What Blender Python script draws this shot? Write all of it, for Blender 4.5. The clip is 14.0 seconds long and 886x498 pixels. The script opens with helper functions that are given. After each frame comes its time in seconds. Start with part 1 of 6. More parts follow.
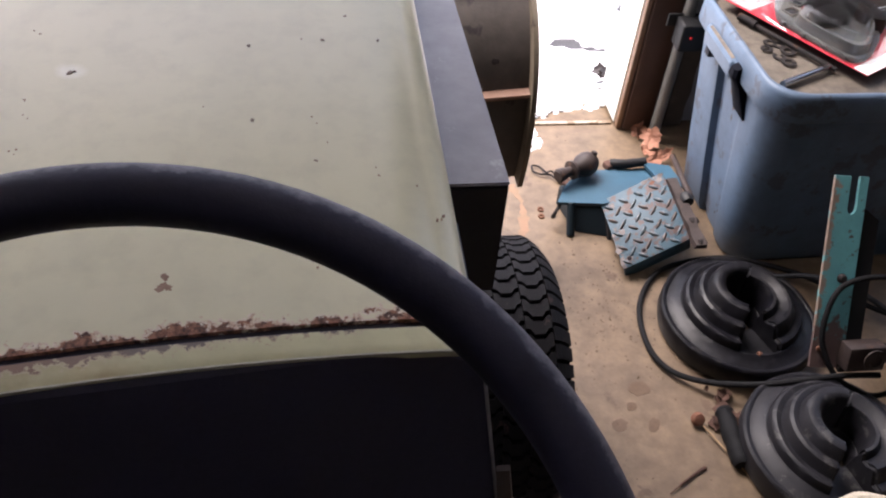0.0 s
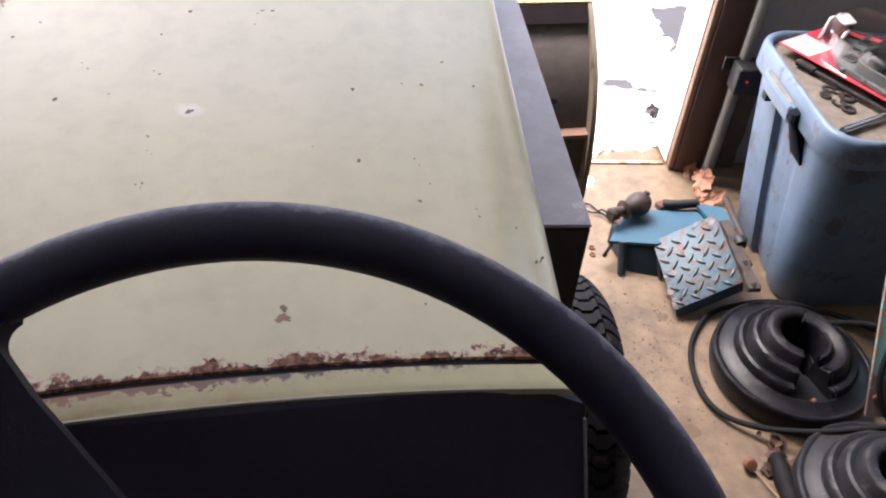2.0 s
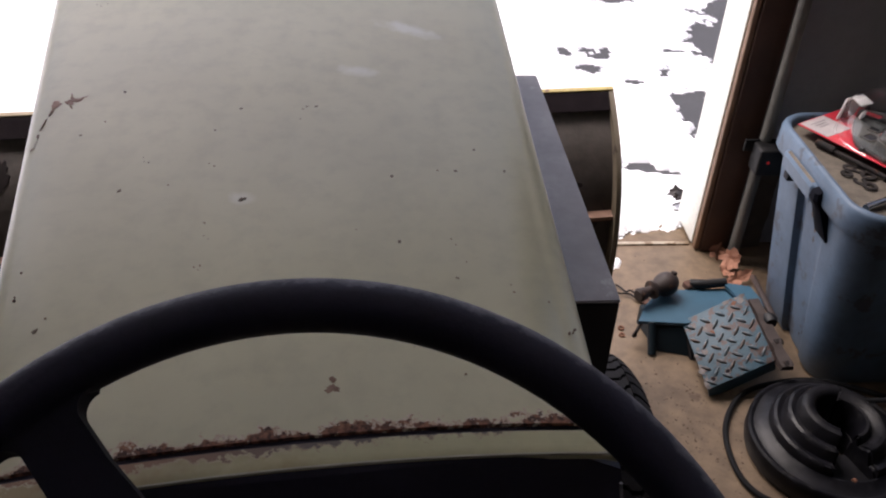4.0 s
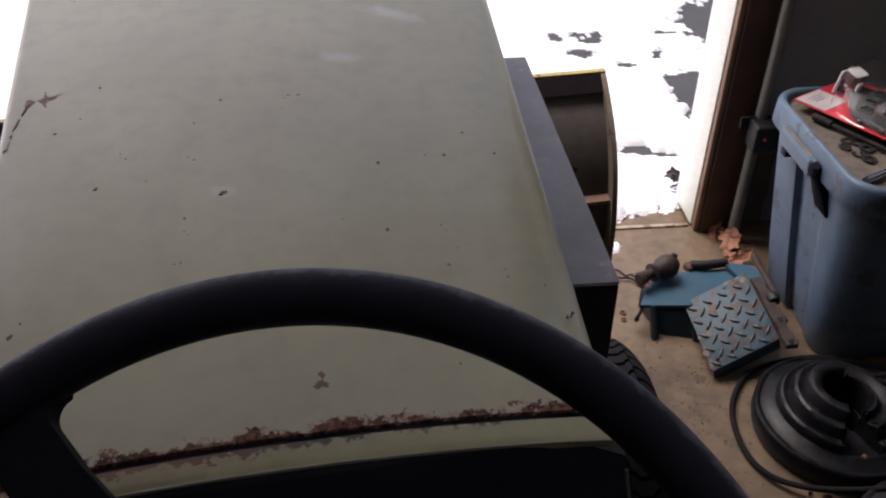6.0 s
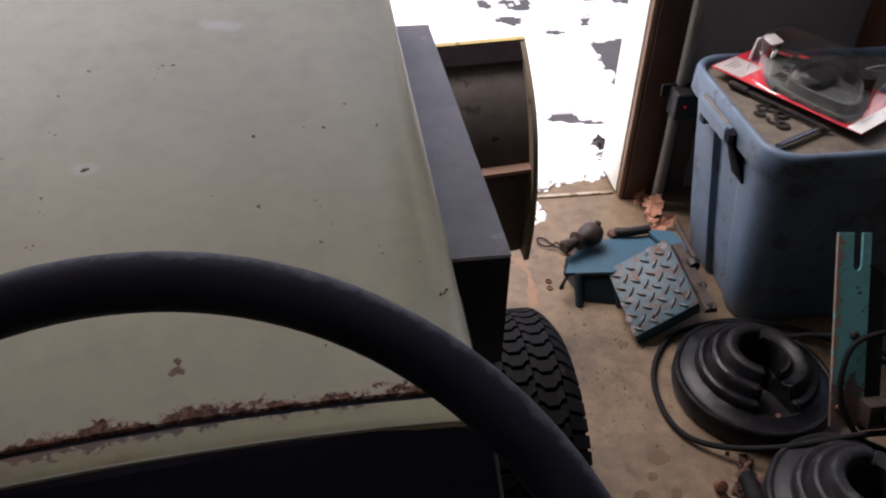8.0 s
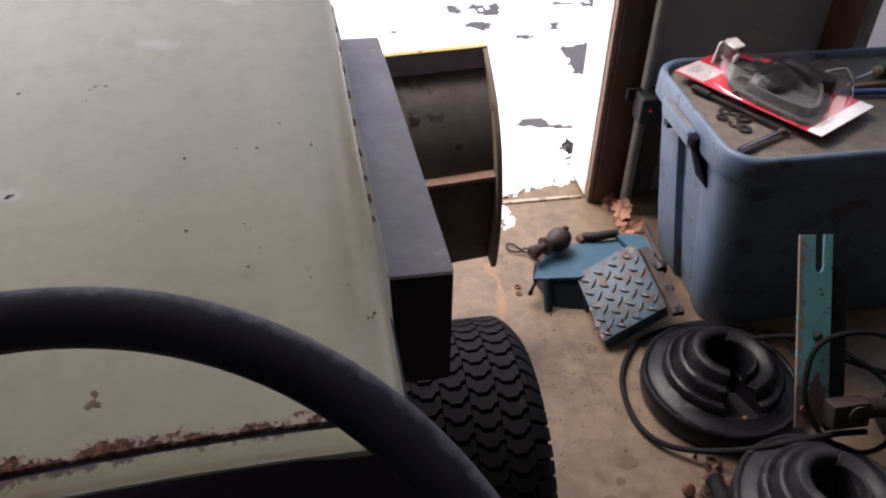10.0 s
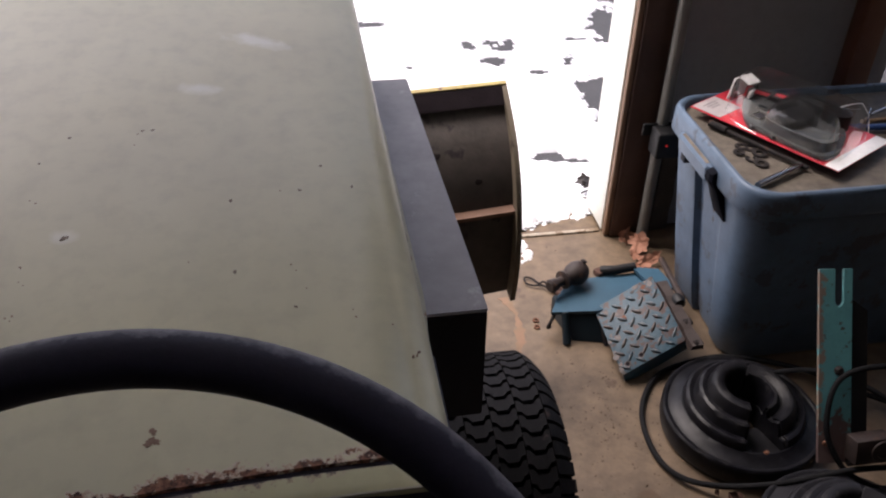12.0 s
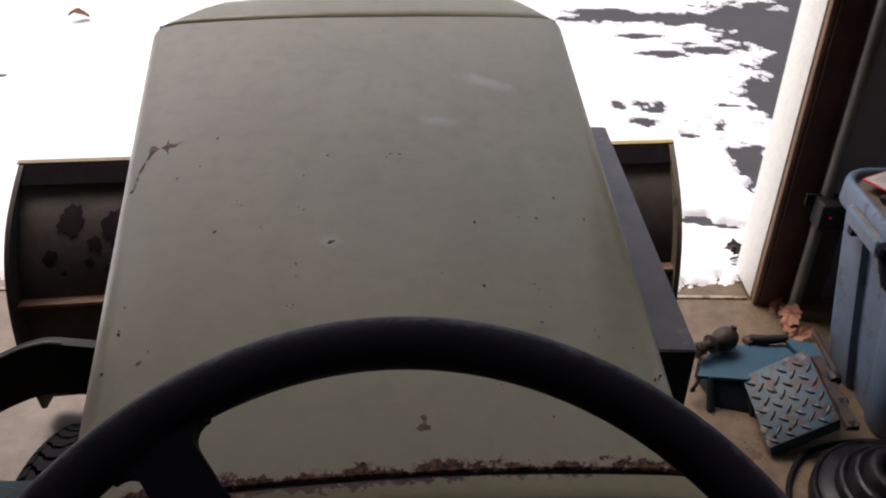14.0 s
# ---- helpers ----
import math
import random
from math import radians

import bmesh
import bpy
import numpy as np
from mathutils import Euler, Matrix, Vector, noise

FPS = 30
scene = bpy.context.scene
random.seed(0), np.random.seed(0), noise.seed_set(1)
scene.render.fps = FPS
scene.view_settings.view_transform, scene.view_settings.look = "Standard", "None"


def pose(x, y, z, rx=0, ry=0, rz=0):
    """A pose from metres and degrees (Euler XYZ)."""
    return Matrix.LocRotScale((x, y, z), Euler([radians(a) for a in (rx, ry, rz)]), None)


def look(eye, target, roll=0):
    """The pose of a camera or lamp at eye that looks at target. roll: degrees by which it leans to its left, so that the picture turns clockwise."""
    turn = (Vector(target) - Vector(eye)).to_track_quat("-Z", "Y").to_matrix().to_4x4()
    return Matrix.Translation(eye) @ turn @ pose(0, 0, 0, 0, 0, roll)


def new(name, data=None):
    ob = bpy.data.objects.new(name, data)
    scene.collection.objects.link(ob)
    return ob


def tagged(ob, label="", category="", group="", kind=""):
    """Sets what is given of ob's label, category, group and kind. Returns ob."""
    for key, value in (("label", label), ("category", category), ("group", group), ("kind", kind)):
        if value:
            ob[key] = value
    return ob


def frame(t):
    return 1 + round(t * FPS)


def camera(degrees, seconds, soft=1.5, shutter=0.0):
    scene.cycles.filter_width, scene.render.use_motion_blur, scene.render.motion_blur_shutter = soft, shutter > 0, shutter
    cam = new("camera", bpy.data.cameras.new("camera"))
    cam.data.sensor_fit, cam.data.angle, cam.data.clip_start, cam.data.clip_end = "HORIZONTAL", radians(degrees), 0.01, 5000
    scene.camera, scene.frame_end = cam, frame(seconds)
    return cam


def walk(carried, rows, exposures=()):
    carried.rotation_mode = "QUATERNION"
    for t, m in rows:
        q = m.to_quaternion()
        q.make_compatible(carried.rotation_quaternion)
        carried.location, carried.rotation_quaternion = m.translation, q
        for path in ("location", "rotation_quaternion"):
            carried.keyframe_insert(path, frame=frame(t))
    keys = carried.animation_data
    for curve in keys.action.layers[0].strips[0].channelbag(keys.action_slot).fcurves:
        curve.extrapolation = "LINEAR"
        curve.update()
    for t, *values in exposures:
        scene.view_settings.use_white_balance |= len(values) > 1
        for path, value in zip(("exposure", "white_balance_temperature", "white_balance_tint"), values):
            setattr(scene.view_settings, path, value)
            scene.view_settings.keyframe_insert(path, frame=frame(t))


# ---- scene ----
cam = camera(56.0, 14.0, 2.1)
PATH = [
    (0, (0.1354, -0.0809, 1.2333), (0.3959, 1.3284, -0.1617), 5.26),
    (0.5, (0.1208, -0.0742, 1.2268), (0.3094, 1.2756, -0.2370), 4.15),
    (1, (0.1185, -0.0790, 1.2287), (0.2236, 1.2740, -0.2405), 2.48),
    (1.5, (0.1149, -0.0828, 1.2358), (0.1851, 1.3124, -0.1955), 1.30),
    (2, (0.0987, -0.0883, 1.2466), (0.2759, 1.3823, -0.0973), 4.60),
    (2.5, (0.0931, -0.0951, 1.2559), (0.2983, 1.4335, -0.0174), 5.13),
    (3, (0.1000, -0.0975, 1.2578), (0.2695, 1.4600, 0.0147), 2.96),
    (3.5, (0.1048, -0.1061, 1.2605), (0.2591, 1.4701, 0.0391), 2.26),
    (4, (0.0902, -0.1144, 1.2611), (0.2045, 1.4906, 0.0733), 1.90),
    (4.2, (0.0896, -0.1184, 1.2631), (0.1714, 1.4953, 0.0845), 1.72),
    (6.3, (0.0973, -0.0984, 1.2451), (0.2143, 1.4934, 0.0399), -0.53),
    (6.5, (0.0835, -0.0960, 1.2478), (0.1983, 1.4945, 0.0407), 0.04),
    (7, (0.1255, -0.0889, 1.2533), (0.3733, 1.4712, 0.0267), 1.07),
    (7.2, (0.1253, -0.0955, 1.2399), (0.3747, 1.4423, -0.0143), 2.22),
    (9.3, (0.1636, -0.0850, 1.2451), (0.3892, 1.4508, -0.0159), -0.61),
    (9.5, (0.1584, -0.0977, 1.2466), (0.3816, 1.4446, -0.0070), -0.79),
    (10, (0.1681, -0.0872, 1.2470), (0.4581, 1.4457, -0.0045), 1.57),
    (10.5, (0.1682, -0.0835, 1.2443), (0.4886, 1.4383, -0.0134), 2.25),
    (11, (0.1725, -0.0789, 1.2483), (0.5090, 1.4577, 0.0132), 2.14),
    (11.5, (0.1706, -0.0814, 1.2472), (0.5222, 1.4525, 0.0129), 1.59),
    (12, (0.1489, -0.0921, 1.2597), (0.4205, 1.4905, 0.0675), 0.93),
    (12.5, (0.1033, -0.1275, 1.2729), (0.2427, 1.5223, 0.1510), -0.17),
    (12.8, (0.0896, -0.1387, 1.2803), (0.1512, 1.5439, 0.2010), -0.92),
    (12.9, (0.0888, -0.1355, 1.2718), (0.2470, 1.5286, 0.1738), 1.22),
    (13, (0.0835, -0.1349, 1.2712), (0.2750, 1.5230, 0.1691), 2.74),
    (13.2, (0.0749, -0.1354, 1.2696), (0.2181, 1.5496, 0.2017), 1.60),
    (13.5, (0.0661, -0.1310, 1.2631), (0.1156, 1.5601, 0.1965), 0.76),
    (14, (0.0647, -0.1267, 1.2646), (0.0695, 1.5500, 0.1745), 0.79),
]
EXPOSURES = [(0.0, 1.75, 6600, 19), (0.5, 2.05, 6600, 18), (1.5, 2.35, 6550, 18), (2.0, 2.2, 6600, 18), (2.5, 1.9, 6650, 18), (3.0, 1.38, 6650, 18), (3.5, 1.0, 6680, 18), (4.0, 0.7, 6700, 18), (6.5, 0.4, 6700, 18), (9.5, 1.1, 6700, 19), (11.0, 1.05, 6700, 19), (12.5, 0.55, 6800, 18), (14.0, 0.1, 6900, 18)]
walk(cam, [(t, look(eye, target, roll)) for t, eye, target, roll in PATH], EXPOSURES)

# ---- light ----
world = bpy.data.worlds.new("sky")
scene.world = world
world.use_nodes = True
wn = world.node_tree
sky = wn.nodes.new("ShaderNodeTexSky")
sky.sky_type = "NISHITA"
sky.sun_disc = False
sky.sun_elevation = radians(60)
sky.sun_rotation = radians(-45)
sky.air_density, sky.dust_density, sky.ozone_density = 1.0, 4.0, 1.0
wn.links.new(sky.outputs[0], wn.nodes["Background"].inputs[0])
wn.nodes["Background"].inputs[1].default_value = 0.15
sun = bpy.data.lights.new("sun", "SUN")
sun.energy, sun.angle, sun.color = 3.0, radians(40), (1.0, 0.98, 0.95)
sun_ob = new("sun", sun)
sun_ob.matrix_world = look((-2.6, 3.2, 6.2), (0, 0.6, 0))


# ---- materials ----
def mat(name, c1, c2=None, rough=0.6, metal=0.0, scale=8.0, fine=120.0, bump=0.15, spots=None, spot_scale=14.0, spot_at=0.62, spec=0.5, rough_var=0.12):
    """A surface: two colours mixed by broad noise, fine grain, optional spots of a third colour (rust, dirt), bump."""
    m = bpy.data.materials.new(name)
    m.use_nodes = True
    nt = m.node_tree
    n, lk = nt.nodes, nt.links
    b = n["Principled BSDF"]
    co = n.new("ShaderNodeTexCoord")
    def nz(s, d=4.0, r=0.55):
        x = n.new("ShaderNodeTexNoise")
        x.inputs["Scale"].default_value, x.inputs["Detail"].default_value, x.inputs["Roughness"].default_value = s, d, r
        lk.new(co.outputs["Object"], x.inputs["Vector"])
        return x
    def ramp(src, a, z):
        x = n.new("ShaderNodeMapRange")
        x.inputs["From Min"].default_value, x.inputs["From Max"].default_value = a, z
        lk.new(src, x.inputs["Value"])
        return x.outputs["Result"]
    def mix(f, a, z):
        x = n.new("ShaderNodeMix")
        x.data_type = "RGBA"
        lk.new(f, x.inputs["Factor"])
        for s, v in ((6, a), (7, z)):
            if isinstance(v, tuple):
                x.inputs[s].default_value = (*v, 1)
            else:
                lk.new(v, x.inputs[s])
        return x.outputs[2]
    c2 = c2 or tuple(v * 0.8 for v in c1)
    broad, grain = nz(scale), nz(fine, 3.0, 0.6)
    col = mix(ramp(broad.outputs["Fac"], 0.3, 0.7), c1, c2)
    dark = tuple(v * 0.72 for v in c1)
    gm = n.new("ShaderNodeMath")
    gm.operation = "MULTIPLY"
    lk.new(ramp(grain.outputs["Fac"], 0.45, 0.8), gm.inputs[0])
    gm.inputs[1].default_value = 0.5
    col = mix(gm.outputs[0], col, dark)
    hgt = grain.outputs["Fac"]
    if spots:
        sp = nz(spot_scale, 6.0, 0.65)
        f = ramp(sp.outputs["Fac"], spot_at, spot_at + 0.04)
        col = mix(f, col, spots)
    lk.new(col, b.inputs["Base Color"])
    b.inputs["Metallic"].default_value = metal
    b.inputs["Specular IOR Level"].default_value = spec
    rr = n.new("ShaderNodeMapRange")
    rr.inputs["To Min"].default_value, rr.inputs["To Max"].default_value = max(0.03, rough - rough_var), min(1, rough + rough_var)
    lk.new(broad.outputs["Fac"], rr.inputs["Value"])
    lk.new(rr.outputs["Result"], b.inputs["Roughness"])
    if bump:
        bp = n.new("ShaderNodeBump")
        bp.inputs["Strength"].default_value, bp.inputs["Distance"].default_value = bump, 0.002
        lk.new(hgt, bp.inputs["Height"])
        lk.new(bp.outputs[0], b.inputs["Normal"])
    return m


def glass(name, tint=(1, 1, 1), rough=0.02):
    m = bpy.data.materials.new(name)
    m.use_nodes = True
    b = m.node_tree.nodes["Principled BSDF"]
    b.inputs["Base Color"].default_value = (*tint, 1)
    b.inputs["Transmission Weight"].default_value = 1.0
    b.inputs["Roughness"].default_value = rough
    b.inputs["IOR"].default_value = 1.5
    return m


def glow(name, c, strength):
    m = bpy.data.materials.new(name)
    m.use_nodes = True
    b = m.node_tree.nodes["Principled BSDF"]
    b.inputs["Base Color"].default_value = (*c, 1)
    b.inputs["Emission Color"].default_value = (*c, 1)
    b.inputs["Emission Strength"].default_value = strength
    return m


CREAM = mat("cream_paint", (0.646, 0.612, 0.412), (0.578, 0.546, 0.368), 0.31, 0, 4.5, 60, 0.03, spec=0.62, rough_var=0.03)
CREAM2 = mat("cream_trim_paint", (0.57, 0.545, 0.33), (0.50, 0.465, 0.265), 0.45, 0, 12, 80, 0.08, spots=(0.36, 0.23, 0.11), spot_scale=24, spot_at=0.65)


def seam_rust(m, side, reach, at):
    """Flaking rust that eats into a paint from the seam between hood and cowl; side 1 towards the hood, -1 towards the cowl."""
    nt = m.node_tree
    n, lk = nt.nodes, nt.links
    b = n["Principled BSDF"]
    paint = b.inputs["Base Color"].links[0].from_socket
    co = n.new("ShaderNodeTexCoord")
    sep = n.new("ShaderNodeSeparateXYZ")
    lk.new(co.outputs["Object"], sep.inputs[0])

    def mt(op, a, c):
        x = n.new("ShaderNodeMath")
        x.operation = op
        for k, v in enumerate((a, c)):
            if isinstance(v, (int, float)):
                x.inputs[k].default_value = v
            else:
                lk.new(v, x.inputs[k])
        return x.outputs[0]

    def nz(s, d, r):
        x = n.new("ShaderNodeTexNoise")
        x.inputs["Scale"].default_value, x.inputs["Detail"].default_value, x.inputs["Roughness"].default_value = s, d, r
        lk.new(co.outputs["Object"], x.inputs["Vector"])
        return x.outputs["Fac"]

    def step(v, a, z):
        x = n.new("ShaderNodeMapRange")
        x.inputs["From Min"].default_value, x.inputs["From Max"].default_value = a, z
        lk.new(v, x.inputs["Value"])
        return x.outputs["Result"]

    def mix(f, a, z):
        x = n.new("ShaderNodeMix")
        x.data_type = "RGBA"
        lk.new(f, x.inputs["Factor"])
        for s, v in ((6, a), (7, z)):
            if isinstance(v, tuple):
                x.inputs[s].default_value = (*v, 1)
            else:
                lk.new(v, x.inputs[s])
        return x.outputs[2]

    x, y = sep.outputs[0], sep.outputs[1]
    q = mt("SUBTRACT", x, 0.05)
    line = mt("SUBTRACT", mt("ADD", mt("MULTIPLY", x, 0.0988), 0.1602), mt("MULTIPLY", mt("MULTIPLY", q, q), 0.20))
    d = mt("MULTIPLY", mt("SUBTRACT", y, line), side)
    if side < 0:
        d = mt("SUBTRACT", d, 0.0050)
    v = mt("ADD", mt("MULTIPLY", nz(210, 5, 0.65), 0.55), mt("MULTIPLY", nz(48, 3, 0.5), 0.45))
    v = mt("SUBTRACT", v, mt("MULTIPLY", d, reach))
    if side < 0:
        v = mt("SUBTRACT", v, mt("MULTIPLY", mt("MAXIMUM", mt("ADD", x, -0.06), 0.0), 1.2))
    bright = mix(step(nz(300, 2, 0.5), 0.35, 0.65), (0.66, 0.58, 0.46), (0.50, 0.34, 0.23))
    dark = mix(step(nz(260, 4, 0.65), 0.42, 0.60), (0.075, 0.036, 0.027), (0.31, 0.145, 0.085))
    if side < 0:
        bright = mix(step(nz(90, 3, 0.5), 0.4, 0.6), (0.52, 0.45, 0.29), (0.42, 0.33, 0.21))
        dark = mix(step(x, -0.03, 0.05), (0.33, 0.20, 0.135), (0.20, 0.160, 0.140))
    if side < 0:
        st = mt("MULTIPLY", step(mt("SUBTRACT", nz(26, 5, 0.6), mt("MULTIPLY", x, 1.9)), 0.40, 0.72), 0.8)
        paint = mix(st, paint, (0.34, 0.235, 0.115))
    rough = b.inputs["Roughness"].links[0].from_socket
    mf = n.new("ShaderNodeMix")
    lk.new(step(v, at - 0.01, at + 0.015), mf.inputs[0])
    lk.new(rough, mf.inputs[2])
    mf.inputs[3].default_value = 0.92
    lk.new(mf.outputs[0], b.inputs["Roughness"])
    col = mix(step(v, at - 0.048, at - 0.028), paint, bright)
    col = mix(step(v, at, at + 0.015), col, dark)
    lk.new(col, b.inputs["Base Color"])


seam_rust(CREAM, 1, 21.0, 0.432)
RUST = mat("rust", (0.16, 0.065, 0.035), (0.09, 0.035, 0.02), 0.9, 0, 60, 300, 0.6)
RUSTLIGHT = mat("light_rust", (0.35, 0.235, 0.17), (0.24, 0.145, 0.098), 0.85, 0, 140, 300, 0.3)
seam_rust(CREAM2, -1, 30.0, 0.452)
CREAMTRIM = mat("cream_lip_paint", (0.50, 0.49, 0.38), (0.45, 0.43, 0.33), 0.45, 0, 6, 80, 0.08, spots=(0.25, 0.12, 0.06), spot_scale=40, spot_at=0.66)
CHIP = mat("dark_chip", (0.28, 0.215, 0.16), (0.17, 0.13, 0.10), 0.9, 0, 80, 300, 0.3)
SCUFF = mat("rubbed_pale_edge", (0.46, 0.44, 0.34), (0.34, 0.31, 0.22), 0.6, 0, 60, 200, 0.1)
SCRAP = mat("dark_rust_scrap", (0.075, 0.034, 0.022), (0.045, 0.022, 0.016), 0.9, 0, 60, 300, 0.6)
BLACK = mat("black_plastic", (0.0065, 0.0065, 0.0075), (0.010, 0.010, 0.011), 0.55, 0, 20, 400, 0.15, spec=0.3)
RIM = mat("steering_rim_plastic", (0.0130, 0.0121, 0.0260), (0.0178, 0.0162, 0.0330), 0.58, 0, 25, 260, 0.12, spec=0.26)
SPOKE = mat("black_spoke_plastic", (0.0082, 0.0075, 0.0150), (0.0112, 0.0102, 0.019), 0.65, 0, 25, 260, 0.12, spec=0.12)
WORN = mat("worn_grey_edge", (0.30, 0.29, 0.30), (0.10, 0.095, 0.105), 0.5, 0, 45, 200, 0.3)
BOX = mat("black_steel_box", (0.020, 0.019, 0.022), (0.030, 0.028, 0.031), 0.5, 0, 18, 200, 0.15)
DASH = mat("black_dash", (0.028, 0.0255, 0.048), (0.035, 0.0315, 0.057), 0.6, 0, 20, 300, 0.1)
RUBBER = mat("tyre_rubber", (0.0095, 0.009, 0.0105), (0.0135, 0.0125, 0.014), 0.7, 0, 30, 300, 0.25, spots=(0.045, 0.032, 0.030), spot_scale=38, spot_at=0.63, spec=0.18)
# same rubber, near black: the shade between the lugs put into colour
GROOVESHADE = mat("shaded_groove_rubber", (0.0025, 0.0025, 0.003), (0.004, 0.004, 0.004), 0.9, 0, 30, 200, 0.1, spec=0.05)
DARKSTEEL = mat("dark_steel", (0.014, 0.012, 0.013), (0.021, 0.017, 0.016), 0.75, 0.0, 20, 200, 0.3, spots=(0.055, 0.027, 0.017), spot_scale=22, spot_at=0.6, spec=0.2)
TRACKSTEEL = mat("dull_track_steel", (0.17, 0.165, 0.15), (0.11, 0.105, 0.095), 0.6, 0.2, 12, 150, 0.3, spots=(0.07, 0.05, 0.035), spot_scale=18, spot_at=0.62)
STEEL = mat("galvanised_steel", (0.35, 0.35, 0.34), (0.26, 0.25, 0.24), 0.5, 0.7, 20, 200, 0.2)
CHROME = mat("chrome", (0.6, 0.6, 0.6), (0.5, 0.5, 0.5), 0.2, 1.0, 30, 200, 0.05, rough_var=0.05)
PLATETAN = mat("dirty_plate_paint", (0.15, 0.12, 0.08), (0.10, 0.08, 0.055), 0.7, 0, 12, 120, 0.2, spots=(0.05, 0.035, 0.025), spot_scale=26, spot_at=0.6)
BLADEBACK = mat("weathered_blade_steel", (0.068, 0.056, 0.048), (0.047, 0.038, 0.034), 0.65, 0.0, 7, 120, 0.3, spots=(0.018, 0.012, 0.014), spot_scale=7.5, spot_at=0.60)
YELLOW = mat("yellow_paint", (0.46, 0.36, 0.11), (0.34, 0.26, 0.09), 0.5, 0, 25, 120, 0.15, spots=(0.12, 0.06, 0.03), spot_scale=40, spot_at=0.60)
RIBRUST = mat("rusty_rib", (0.20, 0.115, 0.08), (0.14, 0.075, 0.05), 0.8, 0, 14, 150, 0.3)
TEAL = mat("teal_paint", (0.012, 0.054, 0.066), (0.009, 0.040, 0.050), 0.6, 0, 26, 140, 0.4, spots=(0.040, 0.021, 0.014), spot_scale=24, spot_at=0.51, spec=0.25)
# teal darkened in colour for the shaded front under the hitch plate
TEALSHADE = mat("shaded_teal_paint", (0.0075, 0.017, 0.025), (0.005, 0.012, 0.018), 0.55, 0, 14, 140, 0.2, spec=0.3)
BALLSTEEL = mat("brown_rusted_steel", (0.034, 0.023, 0.020), (0.021, 0.014, 0.013), 0.6, 0, 40, 200, 0.4, spots=(0.062, 0.033, 0.022), spot_scale=45, spot_at=0.58, spec=0.35)
CABLE = mat("black_cable_rubber", (0.0055, 0.0055, 0.0065), (0.0085, 0.0085, 0.0095), 0.7, 0, 40, 300, 0.2, spec=0.14)
# bin blue taken almost to black: shade put into the gusset's colour
GUSSETSHADE = mat("shadow_blue_plastic", (0.0035, 0.0045, 0.0085), (0.005, 0.006, 0.0105), 0.8, 0, 20, 200, 0.1, spec=0.08)
GRITM = mat("brown_grit", (0.10, 0.065, 0.042), (0.07, 0.045, 0.03), 0.9, 0, 60, 300, 0.2)
TEAL2 = mat("teal_plate_paint", (0.022, 0.076, 0.122), (0.017, 0.060, 0.098), 0.5, 0, 14, 120, 0.15, spots=(0.024, 0.052, 0.072), spot_scale=20, spot_at=0.62)
TEAL3 = mat("light_teal_bar", (0.105, 0.320, 0.340), (0.075, 0.245, 0.265), 0.5, 0, 16, 120, 0.25, spots=(0.06, 0.045, 0.038), spot_scale=60, spot_at=0.60)
# dust, plus the sky's sheen on the box top put into a paler colour
BOXTOP = mat("dusty_sheen_steel", (0.33, 0.318, 0.328), (0.25, 0.238, 0.248), 0.42, 0, 9, 120, 0.08, spots=(0.41, 0.40, 0.41), spot_scale=16, spot_at=0.60, spec=0.7)
TAN = mat("dirty_tan_edge", (0.28, 0.22, 0.13), (0.20, 0.15, 0.09), 0.7, 0, 20, 120, 0.2, spots=(0.08, 0.05, 0.03), spot_scale=30, spot_at=0.6)
TREADRUST = mat("worn_tread_steel", (0.062, 0.036, 0.026), (0.045, 0.046, 0.050), 0.5, 0.2, 60, 150, 0.3)
STEPPAINT = mat("worn_teal_tread_paint", (0.010, 0.048, 0.074), (0.030, 0.062, 0.084), 0.5, 0, 30, 140, 0.6, spots=(0.046, 0.023, 0.018), spot_scale=42, spot_at=0.53, spec=0.35)
STEPBAR = mat("rubbed_tread_paint", (0.016, 0.040, 0.056), (0.058, 0.066, 0.074), 0.36, 0.0, 55, 150, 0.4, spots=(0.050, 0.026, 0.020), spot_scale=60, spot_at=0.57)
BIN = mat("blue_bin_plastic", (0.100, 0.150, 0.222), (0.080, 0.124, 0.184), 0.5, 0, 7, 80, 0.08, spots=(0.066, 0.082, 0.110), spot_scale=13, spot_at=0.57, spec=0.4)
BINLID = mat("dusty_bin_lid", (0.165, 0.138, 0.108), (0.105, 0.088, 0.070), 0.7, 0, 9, 150, 0.2, spots=(0.27, 0.15, 0.05), spot_scale=5, spot_at=0.62)
NAVY = mat("navy_plastic", (0.006, 0.008, 0.015), (0.009, 0.011, 0.019), 0.6, 0, 20, 200, 0.1, spec=0.2)
WEIGHT = mat("black_weight_plastic", (0.0038, 0.0037, 0.0054), (0.0060, 0.0058, 0.0078), 0.42, 0, 30, 140, 0.2, spots=(0.015, 0.0145, 0.0152), spot_scale=26, spot_at=0.60, spec=0.22, rough_var=0.14)
WEIGHTDUSTY = mat("dusty_weight_plastic", (0.0080, 0.0078, 0.0105), (0.0155, 0.0152, 0.0185), 0.5, 0, 24, 140, 0.2, spots=(0.045, 0.043, 0.043), spot_scale=30, spot_at=0.58, spec=0.28, rough_var=0.14)
CONCRETE = mat("concrete", (0.160, 0.112, 0.070), (0.109, 0.075, 0.047), 0.5, 0, 7.0, 70, 0.35, spots=(0.085, 0.054, 0.034), spot_scale=9, spot_at=0.63)
PALECONC = mat("pale_worn_concrete", (0.40, 0.35, 0.28), (0.27, 0.22, 0.16), 0.6, 0, 30, 120, 0.4, spots=(0.17, 0.12, 0.075), spot_scale=24, spot_at=0.54)
